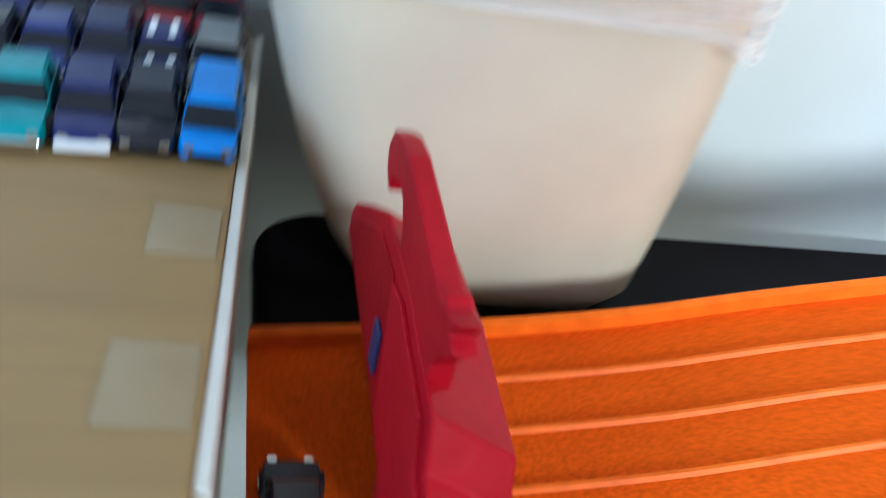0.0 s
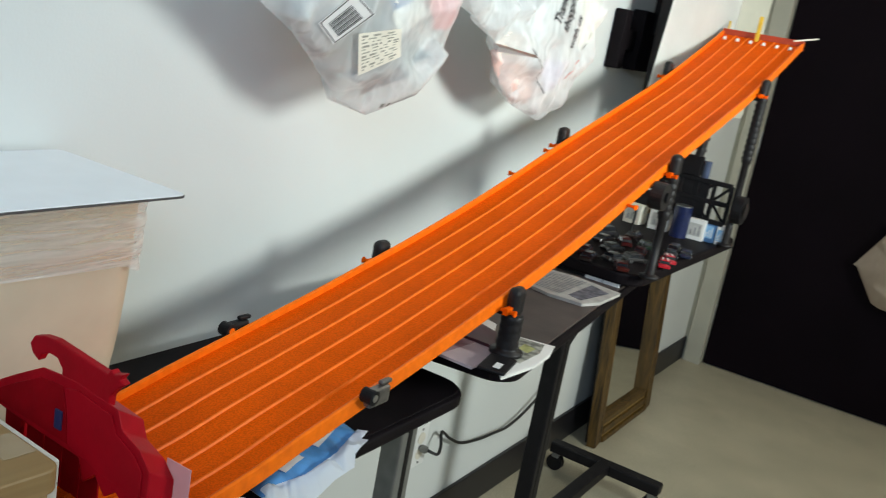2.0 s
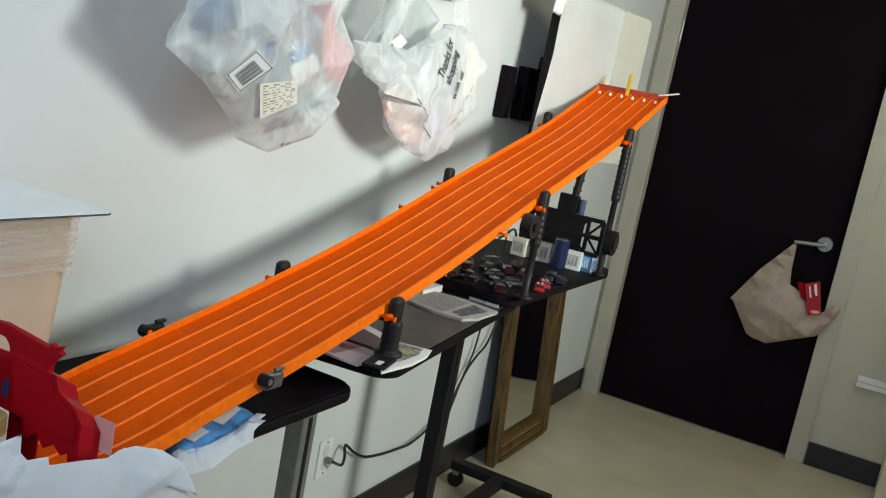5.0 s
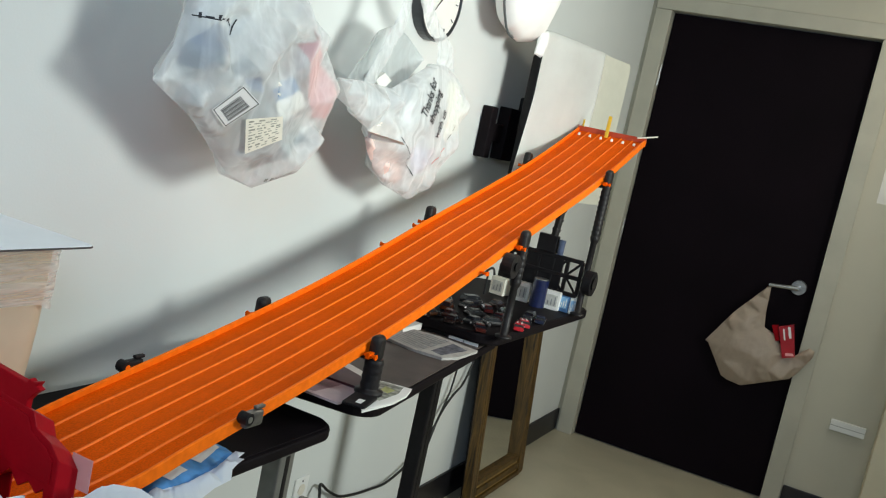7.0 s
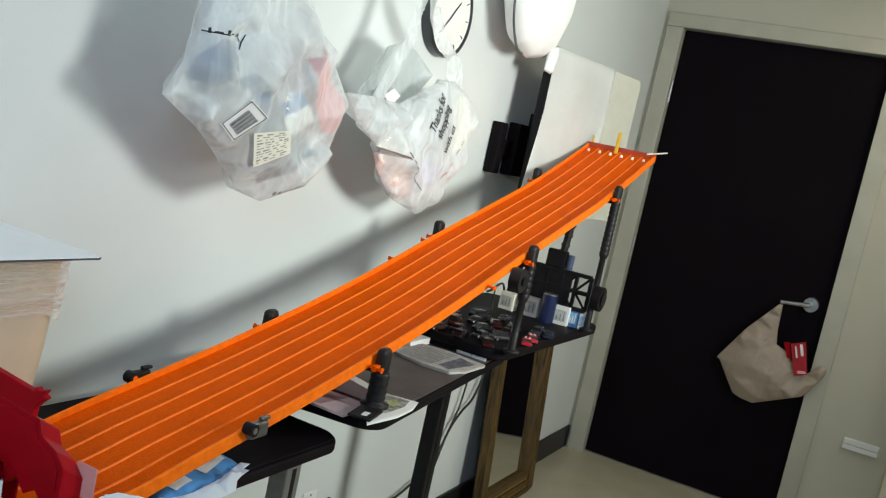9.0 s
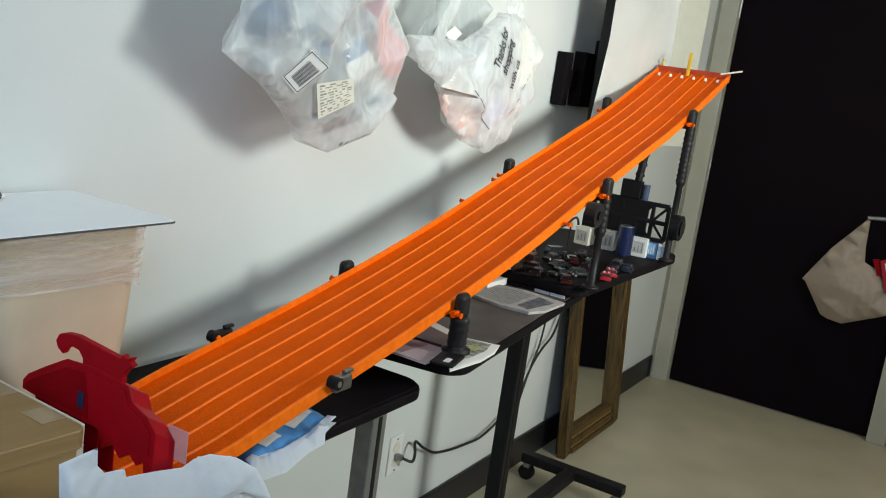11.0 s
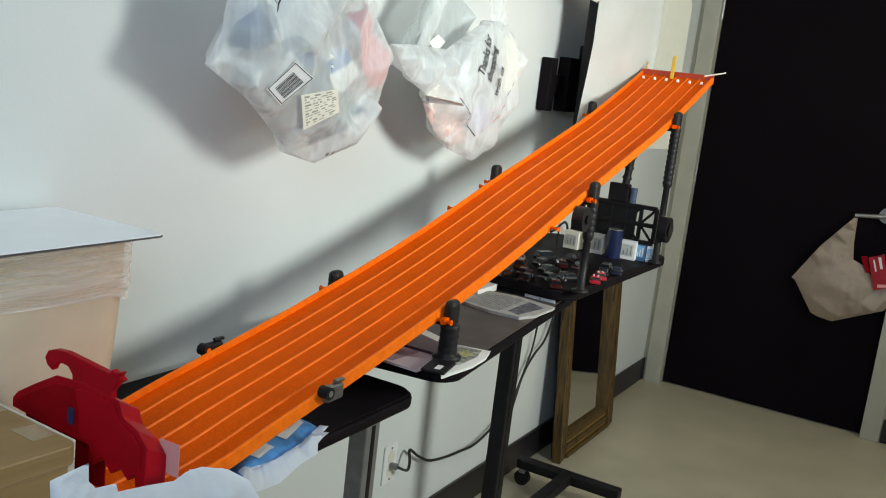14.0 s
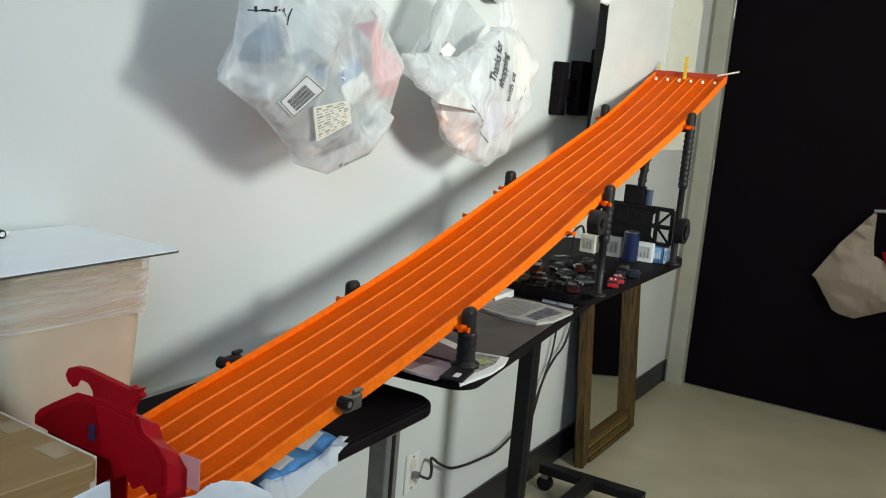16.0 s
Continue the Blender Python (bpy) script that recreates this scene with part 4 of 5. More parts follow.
M_CARTON_CREAM = mat("cream_carton", (0.80, 0.77, 0.66), 0.5, vary=0.06, scale=30)
M_SKY = mat("pale_blue_print", (0.20, 0.38, 0.58), 0.5, vary=0.15, scale=40)
M_BLUE_DARK = mat("blue_print", (0.05, 0.13, 0.28), 0.5, vary=0.2, scale=40)
M_INK = mat("black_ink", (0.015, 0.015, 0.02), 0.6)
M_RED_INK = mat("red_ink", (0.50, 0.20, 0.18), 0.6)
M_WRAP = mat("white_wrap_plastic", (0.70, 0.74, 0.74), 0.5, vary=0.08, scale=25)
M_SMOKE = mat("grey_shaded_card", (0.24, 0.27, 0.28), 0.6, vary=0.2, scale=14)


def hook_on_wall(x, z, label):
    h = thing("wall_hook", (x, 0, z), label, "hook")
    part("hook_plate", box(-0.012, 0.012, -0.006, 0.0, -0.03, 0.03, 0.002), M_WHITE, h)
    part("hook_arm", tube([(0, -0.006, -0.005), (0, -0.06, -0.015), (0, -0.092, 0.0), (0, -0.092, 0.018)], 0.0035), M_WHITE, h)


bag = thing("plastic_bag", (0, 0, 0), "bulging milky plastic bag of small boxes on the wall", "bag", BAG_GROUP)
OUT1 = [(-2.999, 1.470), (-3.015, 1.391), (-3.046, 1.336), (-2.947, 1.286), (-2.871, 1.226), (-2.833, 1.196), (-2.754, 1.171), (-2.629, 1.203), (-2.594, 1.244), (-2.560, 1.307), (-2.541, 1.395), (-2.582, 1.428), (-2.621, 1.472), (-2.666, 1.507), (-2.730, 1.545), (-2.80, 1.64), (-2.85, 1.74), (-2.90, 1.74), (-2.95, 1.64), (-2.985, 1.56)]
HELD1 = [(-2.966, 1.307, 0.046), (-2.920, 1.353, 0.052), (-2.858, 1.339, 0.060), (-2.913, 1.286, 0.056), (-2.796, 1.315, 0.060), (-2.773, 1.273, 0.056), (-2.849, 1.239, 0.050), (-2.769, 1.388, 0.058), (-2.702, 1.340, 0.050), (-2.84, 1.40, 0.072), (-2.80, 1.47, 0.076), (-2.93, 1.42, 0.034), (-2.975, 1.44, 0.040), (-2.90, 1.47, 0.050), (-2.785, 1.500, 0.094), (-2.825, 1.452, 0.090), (-2.872, 1.400, 0.084), (-2.770, 1.440, 0.040), (-2.805, 1.410, 0.044), (-2.742, 1.462, 0.088), (-2.748, 1.410, 0.078), (-2.660, 1.400, 0.034), (-2.655, 1.310, 0.030), (-2.625, 1.360, 0.060), (-2.638, 1.280, 0.064), (-2.700, 1.225, 0.058), (-2.690, 1.270, 0.024), (-2.945, 1.490, 0.068), (-2.960, 1.395, 0.064), (-2.925, 1.455, 0.026)]
film = faceted(OUT1, on_north(-0.120), 0.050, 11, HELD1, 0.055)
taut(film, -2.905, 1.318, 0, 0.046, 0.042, 0.02)
taut(film, -2.826, 1.280, 0, 0.050, 0.035, 0.02)
TREE1 = tree_of(film)
part("bag_film", film, M_BAG, bag, smooth=True)
part("inner_wrap", faceted([(-2.80 + (u + 2.80) * 0.80, 1.40 + (w - 1.40) * 0.80) for u, w in OUT1], on_north(-0.105), 0.018, 13, (), 0.05, 0.008), M_WRAP, bag, "crumpled white wrapping inside", True)
part("bag_back", faceted(OUT1, lambda u, w, d: (u, -0.120 + d, w), 0.075, 12, (), 0.06, 0.010), M_BAG, bag, smooth=True)
LABEL = [(-2.944, 1.306), (-2.908, 1.355), (-2.862, 1.330), (-2.907, 1.280)]
code = boxed(LABEL, -0.138, 0.035, M_CARTON, bag, "white carton with a striped code")
part("label_ground", pressed(flat_piece(LABEL, 1), LABEL, TREE1, 0.0045), M_WHITE, code)
for u0, u1, v0, v1 in ((0.03, 0.97, 0.03, 0.06), (0.03, 0.97, 0.94, 0.97), (0.03, 0.05, 0.06, 0.94), (0.95, 0.97, 0.06, 0.94)):
    part("label_line", pressed(flat_piece(quad_in(LABEL, u0, u1, v0, v1), 1), LABEL, TREE1, 0.0051), M_INK, code)
for k in range(12):
    v0 = 0.24 + 0.052 * k
    part("code_bar", pressed(flat_piece(quad_in(LABEL, 0.16, 0.76, v0, v0 + (0.018, 0.034, 0.026)[k % 3]), 1), LABEL, TREE1, 0.0051), M_INK, code)
SLIP = [(-2.880, 1.300), (-2.796, 1.315), (-2.773, 1.273), (-2.849, 1.239)]
slip = boxed(SLIP, -0.138, 0.03, M_CARTON_CREAM, bag, "cream carton with faint grey print")
part("label_ground", pressed(flat_piece(SLIP, 1), SLIP, TREE1, 0.0075), M_CARTON_CREAM, slip)
M_GREYPRINT = mat("faint_grey_print", (0.20, 0.20, 0.18), 0.7, vary=0.4, scale=90)
rnd = random.Random(5)
M_SLIPPRINT = mat("pale_grey_print", (0.36, 0.36, 0.30), 0.7, vary=0.4, scale=90)
for k in range(11):
    v0, u0 = 0.06 + 0.083 * k, 0.07
    while u0 < 0.86:
        w = rnd.uniform(0.05, 0.20)
        part("print_line", pressed(flat_piece(quad_in(SLIP, u0, min(u0 + w, 0.93), v0, v0 + (0.034 if k % 3 else 0.05)), 1), SLIP, TREE1, 0.0082), M_SLIPPRINT, slip)
        u0 += w + rnd.uniform(0.03, 0.16)
PACK = [(-2.833, 1.359), (-2.769, 1.388), (-2.702, 1.340), (-2.783, 1.302)]
pack = part("carton", draped(flat_piece(PACK), TREE1, -0.003), M_CARTON, bag, "white carton with a pale blue print")
part("print_block", draped(flat_piece(quad_in(PACK, 0.0, 1.0, 0.04, 0.46)), TREE1, -0.0022), mat("clear_blue_print", (0.05, 0.17, 0.36), 0.5, vary=0.35, scale=60), pack)
deep_blue = mat("deep_blue_carton", (0.03, 0.10, 0.22), 0.5, vary=0.4, scale=40)
part("carton", draped(flat_piece([(-3.000, 1.405), (-2.965, 1.448), (-2.930, 1.437), (-2.925, 1.395)]), TREE1, -0.006), deep_blue, bag, "blue printed carton seen through the film")
part("carton", draped(flat_piece([(-3.000, 1.405), (-2.925, 1.395), (-2.965, 1.365), (-3.005, 1.368)]), TREE1, -0.010), mat("slate_carton", (0.10, 0.17, 0.24), 0.5, vary=0.4, scale=40), bag, "slate blue carton flap")
part("carton", draped(flat_piece([(-2.905, 1.366), (-2.872, 1.375), (-2.852, 1.348), (-2.885, 1.350)]), TREE1, -0.002), M_BLUE_DARK, bag, "small dark blue carton")
for c in ([(-2.80, 1.295), (-2.70, 1.315), (-2.66, 1.275), (-2.74, 1.232)], [(-2.83, 1.240), (-2.80, 1.285), (-2.74, 1.232), (-2.78, 1.205)], [(-2.965, 1.355), (-2.90, 1.40), (-2.87, 1.38), (-2.925, 1.353)], [(-2.860, 1.330), (-2.80, 1.345), (-2.785, 1.318), (-2.86, 1.305)]):
    part("grey_card", draped(flat_piece(c), TREE1, -0.008), M_SMOKE, bag)
for c in ([(-2.763, 1.445), (-2.700, 1.486), (-2.645, 1.420), (-2.735, 1.395)], [(-2.735, 1.395), (-2.645, 1.420), (-2.595, 1.375), (-2.690, 1.345)], [(-2.690, 1.345), (-2.595, 1.375), (-2.605, 1.320), (-2.650, 1.318)]):
    part("pink_card", draped(flat_piece(c, 10), TREE1, -0.004), M_PINK, bag, "pink paper card at the bag's side")
for k, (x, z, w, h) in enumerate(((-3.034, 1.447, 0.012, 0.003), (-3.020, 1.450, 0.003, 0.010), (-3.010, 1.450, 0.010, 0.004), (-2.998, 1.453, 0.004, 0.009), (-2.988, 1.452, 0.010, 0.0035), (-2.972, 1.453, 0.004, 0.006))):
    part("writing_bar", draped(flat_piece([(x + 0.03 - w / 2, z - h / 2), (x + 0.03 + w / 2, z - h / 2 + 0.001), (x + 0.03 + w / 2, z + h / 2), (x + 0.03 - w / 2, z + h / 2 - 0.001)], 1), TREE1), M_INK, bag)
for c in ([(-2.921, 1.458), (-2.919, 1.458), (-2.929, 1.430), (-2.931, 1.431)], [(-2.943, 1.456), (-2.941, 1.457), (-2.928, 1.445), (-2.929, 1.443)]):
    part("pen_mark", draped(flat_piece(c, 1), TREE1), M_INK, bag)
for k in range(9):
    x, z = -2.745 + 0.0095 * k, 1.186 + 0.0026 * k
    part("code_bar", draped(flat_piece([(x, z), (x + 0.0055, z + 0.0015), (x + 0.0045, z + 0.0085), (x - 0.001, z + 0.007)], 1), TREE1), M_GREYPRINT, bag)
for s in (-1, 1):
    part("bag_handle", faceted([(-2.875 + s * 0.03, 1.70), (-2.875 + s * 0.028, 1.77), (-2.872, 1.83), (-2.878, 1.83), (-2.875, 1.77), (-2.875 + s * 0.004, 1.70)], lambda u, w, d: (u, -0.110 + 0.5 * (w - 1.70) - d, w), 0.006, 20 + s, (), 0.03, 0.004), M_BAG, bag)
settled(bag, wall_map(1.01536, -0.01012, -0.18088, 0.01012, 1.01536, 0.01756, -0.045))
hook_on_wall(-3.118, 1.831, "small white hook screwed to the wall")

bag = thing("plastic_bag", (0, 0, 0), "milky shopping bag with printed words on the wall", "bag", BAG_GROUP)
OUT2 = [(-2.508, 1.408), (-2.402, 1.412), (-2.289, 1.409), (-2.213, 1.442), (-2.119, 1.487), (-2.042, 1.491), (-1.965, 1.469), (-1.905, 1.426), (-1.915, 1.355), (-1.964, 1.281), (-2.026, 1.184), (-2.112, 1.152), (-2.237, 1.185), (-2.306, 1.228), (-2.362, 1.313), (-2.442, 1.348)]
HELD2 = [(-2.215, 1.355, 0.050), (-2.190, 1.412, 0.046), (-2.235, 1.420, 0.034), (-2.140, 1.385, 0.050), (-2.135, 1.455, 0.044), (-2.165, 1.468, 0.040), (-2.09, 1.43, 0.048), (-2.10, 1.31, 0.054), (-2.03, 1.36, 0.040), (-2.06, 1.26, 0.040), (-2.29, 1.315, 0.046), (-2.16, 1.215, 0.040), (-2.36, 1.375, 0.050), (-2.44, 1.385, 0.030), (-2.400, 1.362, 0.012), (-2.325, 1.355, 0.016), (-2.300, 1.385, 0.052), (-2.250, 1.270, 0.056), (-2.225, 1.235, 0.022), (-2.000, 1.300, 0.060), (-2.010, 1.240, 0.022), (-1.960, 1.400, 0.052)]
film = faceted(OUT2, on_north(-0.100), 0.042, 31, HELD2)
taut(film, -2.125, 1.395, 63, 0.075, 0.072, 0.03)
TREE2 = tree_of(film)
part("bag_film", film, M_BAG, bag, smooth=True)
part("inner_wrap", faceted([(-2.19 + (u + 2.19) * 0.76, 1.31 + (w - 1.31) * 0.76) for u, w in OUT2], on_north(-0.080), 0.012, 36, (), 0.05, 0.006), M_WRAP, bag, "crumpled white wrapping inside", True)
part("bag_back", faceted(OUT2, lambda u, w, d: (u, -0.100 + d, w), 0.060, 32, (), 0.06, 0.010), M_BAG, bag, smooth=True)
part("back_panel", faceted([(-2.420, 1.405), (-2.391, 1.440), (-2.353, 1.475), (-2.320, 1.530), (-2.258, 1.552), (-2.193, 1.537), (-2.090, 1.495), (-2.20, 1.40), (-2.30, 1.385)], lambda u, w, d: (u, -0.060 + d, w), 0.012, 33, (), 0.05, 0.008), film_plastic("grey_bag_film", (0.66, 0.70, 0.70), 0.25), bag, smooth=True)
part("bag_handle", faceted([(-2.408, 1.400), (-2.373, 1.455), (-2.310, 1.560), (-2.290, 1.625), (-2.250, 1.690), (-2.233, 1.690), (-2.257, 1.612), (-2.270, 1.555), (-2.328, 1.450), (-2.363, 1.400)], on_north(-0.092), 0.006, 34, (), 0.035, 0.006), M_BAG, bag, smooth=True)
part("bag_handle", faceted([(-2.250, 1.690), (-2.220, 1.615), (-2.163, 1.564), (-2.092, 1.531), (-2.081, 1.480), (-1.988, 1.482), (-2.008, 1.537), (-2.116, 1.587), (-2.170, 1.630), (-2.233, 1.690)], on_north(-0.094), 0.006, 35, (), 0.035, 0.006), M_BAG, bag, smooth=True)
hook_on_wall(-2.461, 1.699, "small white hook behind the shopping bag")
boxed([(-2.354, 1.420), (-2.320, 1.440), (-2.285, 1.426), (-2.322, 1.400)], -0.095, 0.03, M_CARTON, bag, "white carton poking out of the bag")
salmon = mat("salmon_carton", (0.78, 0.60, 0.54), 0.6, vary=0.25, scale=18)
part("salmon_wrap", faceted([(-2.362, 1.292), (-2.300, 1.304), (-2.230, 1.292), (-2.190, 1.250), (-2.155, 1.205), (-2.185, 1.186), (-2.245, 1.196), (-2.305, 1.232), (-2.340, 1.262)], on_north(-0.098), 0.026, 37, (), 0.04, 0.006), salmon, bag, "salmon pink paper seen through the film", True)
part("carton_flap", draped(flat_piece([(-2.365, 1.300), (-2.325, 1.335), (-2.270, 1.318), (-2.330, 1.285)]), TREE2, -0.002), mat("cream_flap", (0.80, 0.74, 0.66), 0.6, vary=0.05), bag, "cream carton flap")
part("carton", draped(flat_piece([(-2.195, 1.285), (-2.085, 1.288), (-2.080, 1.240), (-2.170, 1.220)]), TREE2, -0.006), mat("lilac_carton", (0.56, 0.53, 0.62), 0.5, vary=0.2, scale=30), bag, "pale lilac carton seen through the film")
part("cream_card", draped(flat_piece([(-2.07, 1.45), (-1.975, 1.462), (-1.955, 1.36), (-2.06, 1.31)]), TREE2, -0.004), M_CARTON_CREAM, bag, "cream card behind the printed words")
for u0, u1 in ((0.0, 0.13), (0.17, 0.46), (0.50, 0.58), (0.62, 0.97)):
    xa, za, xb, zb = -2.287 + 0.114 * u0, 1.306 - 0.092 * u0, -2.287 + 0.114 * u1, 1.306 - 0.092 * u1
    part("print_line", draped(flat_piece([(xa, za), (xa + 0.0016, za + 0.0014), (xb + 0.0016, zb + 0.0014), (xb, zb)], 3), TREE2, 0.002), M_INK, bag)
for x, z, w, h, mtl in ((-2.078, 1.258, 0.024, 0.010, M_RED_INK), (-2.060, 1.282, 0.026, 0.009, M_RED_INK), (-2.036, 1.322, 0.018, 0.006, M_GREYPRINT), (-2.022, 1.345, 0.018, 0.005, M_GREYPRINT)):
    ca, sa = math.cos(radians(55)), math.sin(radians(55))
    part("writing_bar", draped(flat_piece([(x + a * ca - b * sa, z + a * sa + b * ca) for a, b in ((-w / 2, -h / 5), (w / 2, -h / 5), (w / 2, h / 5), (-w / 2, h / 5))], 1), TREE2), mtl, bag)
for text, length, x, z, turn, lift in (("Thanks for", 0.104, -2.192, 1.357, 62, 0.003), ("shopping", 0.088, -2.158, 1.345, 64, 0.002), ("with us", 0.074, -2.118, 1.312, 66, 0.004)):
    lettering(text, length, x, z, turn, M_INK, bag, TREE2, lift)

settled(bag, wall_map(1.0283, -0.0192, -0.1241, 0.0192, 1.0283, 0.0199, -0.040))

# ---- bag on the door handle ----
dbag = thing("plastic_bag", (0, 0, 0), "thin tan plastic bag hanging from the door lever", "bag")
OUT3 = [(0.782, 0.960), (0.672, 0.809), (0.585, 0.651), (0.600, 0.643), (0.686, 0.513), (0.715, 0.501), (0.775, 0.493), (0.960, 0.585), (0.988, 0.626), (1.028, 0.708), (1.028, 0.733), (1.006, 0.743), (0.955, 0.690), (0.925, 0.684), (0.856, 0.761), (0.811, 0.780), (0.801, 0.845), (0.796, 0.960)]
HELD3 = [(0.78, 0.84, 0.010), (0.76, 0.74, 0.030), (0.70, 0.66, 0.040), (0.82, 0.64, 0.045)]
part("bag_film", faceted(OUT3, lambda u, w, d: (-0.052 - d, -u, w), 0.040, 41, HELD3, 0.06, 0.010), M_BAG_TAN, dbag, smooth=True)
part("bag_back", faceted(OUT3, lambda u, w, d: (-0.052 + d, -u, w), 0.030, 42, (), 0.08, 0.006), M_BAG_TAN, dbag, smooth=True)
red_card = mat("red_carton_paint", (0.36, 0.010, 0.020), 0.35, vary=0.1)


def on_door(corners, x, depth, material, parent, name, label=""):
    rings = [[(xx, y, z) for y, z in corners] for xx in (x, x + depth)]
    return part(name, loft(rings), material, parent, label)


c = on_door([(-0.868, 0.802), (-0.923, 0.827), (-0.959, 0.690), (-0.912, 0.670)], -0.080, 0.03, red_card, dbag, "red_carton", "red carton with white print in the bag")
on_door([(-0.886, 0.797), (-0.892, 0.799), (-0.908, 0.752), (-0.902, 0.750)], -0.0808, 0.0006, M_WHITE, c, "writing_bar")
on_door([(-0.903, 0.812), (-0.914, 0.814), (-0.929, 0.766), (-0.919, 0.764)], -0.0808, 0.0006, M_WHITE, c, "writing_bar")
on_door([(-0.920, 0.697), (-0.950, 0.703), (-0.955, 0.692), (-0.922, 0.684)], -0.0808, 0.0006, M_PINK, c, "print_block")
on_door([(-0.838, 0.800), (-0.862, 0.806), (-0.885, 0.740), (-0.868, 0.735)], -0.066, 0.012, M_DARK_RED, dbag, "red_carton")

settled(dbag, Matrix(((1, 0, 0, 0), (0, 1.043, 0, -0.007), (0, 0, 1.0, 0.002), (0, 0, 0, 1))))

# ---- wall-mounted screen with a cloth over it ----
M_PANEL = mat("grey_cream_panel", (0.58, 0.57, 0.48), 0.5, vary=0.04)
screen = thing("wall_screen", (-1.60, -0.14, 1.455), "wall-mounted screen under a draped white cloth", "screen", rz=-11.0)
part("screen_body", box(0.0, 0.495, 0.004, 0.040, -0.245, 0.245, 0.006), M_BLACK, screen)
own = rounded_slab(0, 0.495, -0.245, 0.245, 0, 0.003, 0.02, bevel=0.0008)
bmesh.ops.transform(own, matrix=Matrix.Rotation(radians(90), 4, "X"), verts=own.verts)
part("front_panel", own, M_PANEL, screen, "cream front panel")
part("mount_arm", box(0.10, 0.16, 0.040, 0.13, -0.05, 0.05, 0.004), M_BLACK, screen)
settled(screen, Matrix.Diagonal((1.21, 1, 1.08, 1)))
bracket = thing("wall_bracket", (-1.535, 0.0, 1.375), "black metal wall bracket behind the screen", "bracket")
part("side_plate", box(-0.135, -0.090, -0.040, -0.002, -0.085, 0.080, 0.004), M_BLACK_TOP, bracket)
part("side_plate", box(0.0, 0.14, -0.045, -0.002, -0.085, 0.090, 0.004), M_BLACK_TOP, bracket)
part("cross_plate", box(-0.074, -0.001, -0.030, -0.002, -0.03, 0.03, 0.003), M_BLACK_TOP, bracket)

cloth = thing("draped_cloth", (-1.60, -0.14, 1.455), "white cotton cloth hung over the screen", "cloth", rz=-11.0)
N, R = 30, 34
rows = []
for j in range(R + 1):
    v = j / R
    row = []
    for k in range(N + 1):
        u = k / N
        edge = 0.30 + 0.035 * math.sin(2.2 * v + 0.3) - 0.05 * v
        flare = -0.012 - 0.034 * max(0.0, (v - 0.45) / 0.55)
        x = flare + (edge - flare) * u
        wave = 0.006 * noise.noise(Vector((u * 3.0, v * 2.0, 3.0))) + 0.004 * math.sin(9 * u + 2 * v)
        if v < 0.12:
            z = 0.247 + 0.006 * math.sin(math.pi * v / 0.12)
            y = 0.045 - 0.055 * v / 0.12 + wave * 0.3
        else:
            z = 0.247 - (v - 0.12) / 0.88 * 0.50
            y = -0.010 + wave - 0.006 * u * (1 - u)
        row.append((x, y, z))
    rows.append(row)
bm = loft(rows, close=False)
bmesh.ops.solidify(bm, geom=bm.faces[:], thickness=0.002)
part("cloth_sheet", bm, M_CLOTH, cloth, smooth=True)
part("cloth_corner", crumpled([(-0.05, 0.17), (-0.04, 0.235), (-0.005, 0.25), (0.0, 0.20), (-0.015, 0.165)], lambda u, w, d: (u, -0.002 - d, w), 0.008, 0.008, 2.0, 20, 0.004, 40, 6), M_CLOTH, cloth, smooth=True)

settled(cloth, Matrix.Diagonal((1.21, 1, 1.08, 1)))
M_RIM_SOFT = mat("grey_piping", (0.10, 0.11, 0.11), 0.7)
sack = thing("hanging_sack", (-1.684, -0.10, 1.839), "rounded white cloth sack with a dark edge on the wall", "sack")
part("sack_body", crumpled([(-0.20, 0.35), (-0.235, 0.10), (-0.215, -0.06), (-0.15, -0.145), (-0.06, -0.170), (0.06, -0.150), (0.13, -0.06), (0.15, 0.12), (0.13, 0.35)], lambda u, w, d: (u, -d, w), 0.075, 0.085, 12.0, 3.0, 0.004, 80, 14), M_CLOTH, sack, smooth=True)
part("dark_edge", tube([(-0.203, -0.004, 0.35), (-0.238, -0.004, 0.10), (-0.218, -0.004, -0.06), (-0.155, -0.004, -0.148), (-0.10, -0.004, -0.165)], 0.0035), M_RIM_SOFT, sack, "dark piped edge", True)
part("sack_loop", tube([(-0.10, 0.0, 0.34), (-0.06, 0.03, 0.44), (-0.03, 0.05, 0.47), (0.0, 0.03, 0.44), (0.05, 0.0, 0.34)], 0.006), M_TOY_GREY, sack)
settled(sack, Matrix.Scale(1.07, 4))
hook_on_wall(-1.716, 2.326, "small white hook above the hanging sack")

# ---- wall clock ----
M_RIM = mat("dark_grey_rim", (0.035, 0.038, 0.042), 0.3, spec=0.5)
clock = thing("wall_clock", (-2.139, 0, 1.696), "round wall clock, white face and black rim", "clock")
part("case", rod((0, -0.001, 0), (0, -0.026, 0), 0.109, seg=48), M_RIM, clock)
part("face", rod((0, -0.0262, 0), (0, -0.0275, 0), 0.100, seg=48), M_PAPER, clock, "white clock face")
own = bmesh.new()
ringo = []
for a in range(49):
    t = 2 * math.pi * a / 48
    c, s = math.cos(t), math.sin(t)
    ringo.append([(r * c, y, r * s) for r, y in ((0.102, -0.026), (0.104, -0.032), (0.108, -0.032), (0.110, -0.026))])
part("rim", loft(ringo, cap=False), M_RIM, clock, "raised black rim")
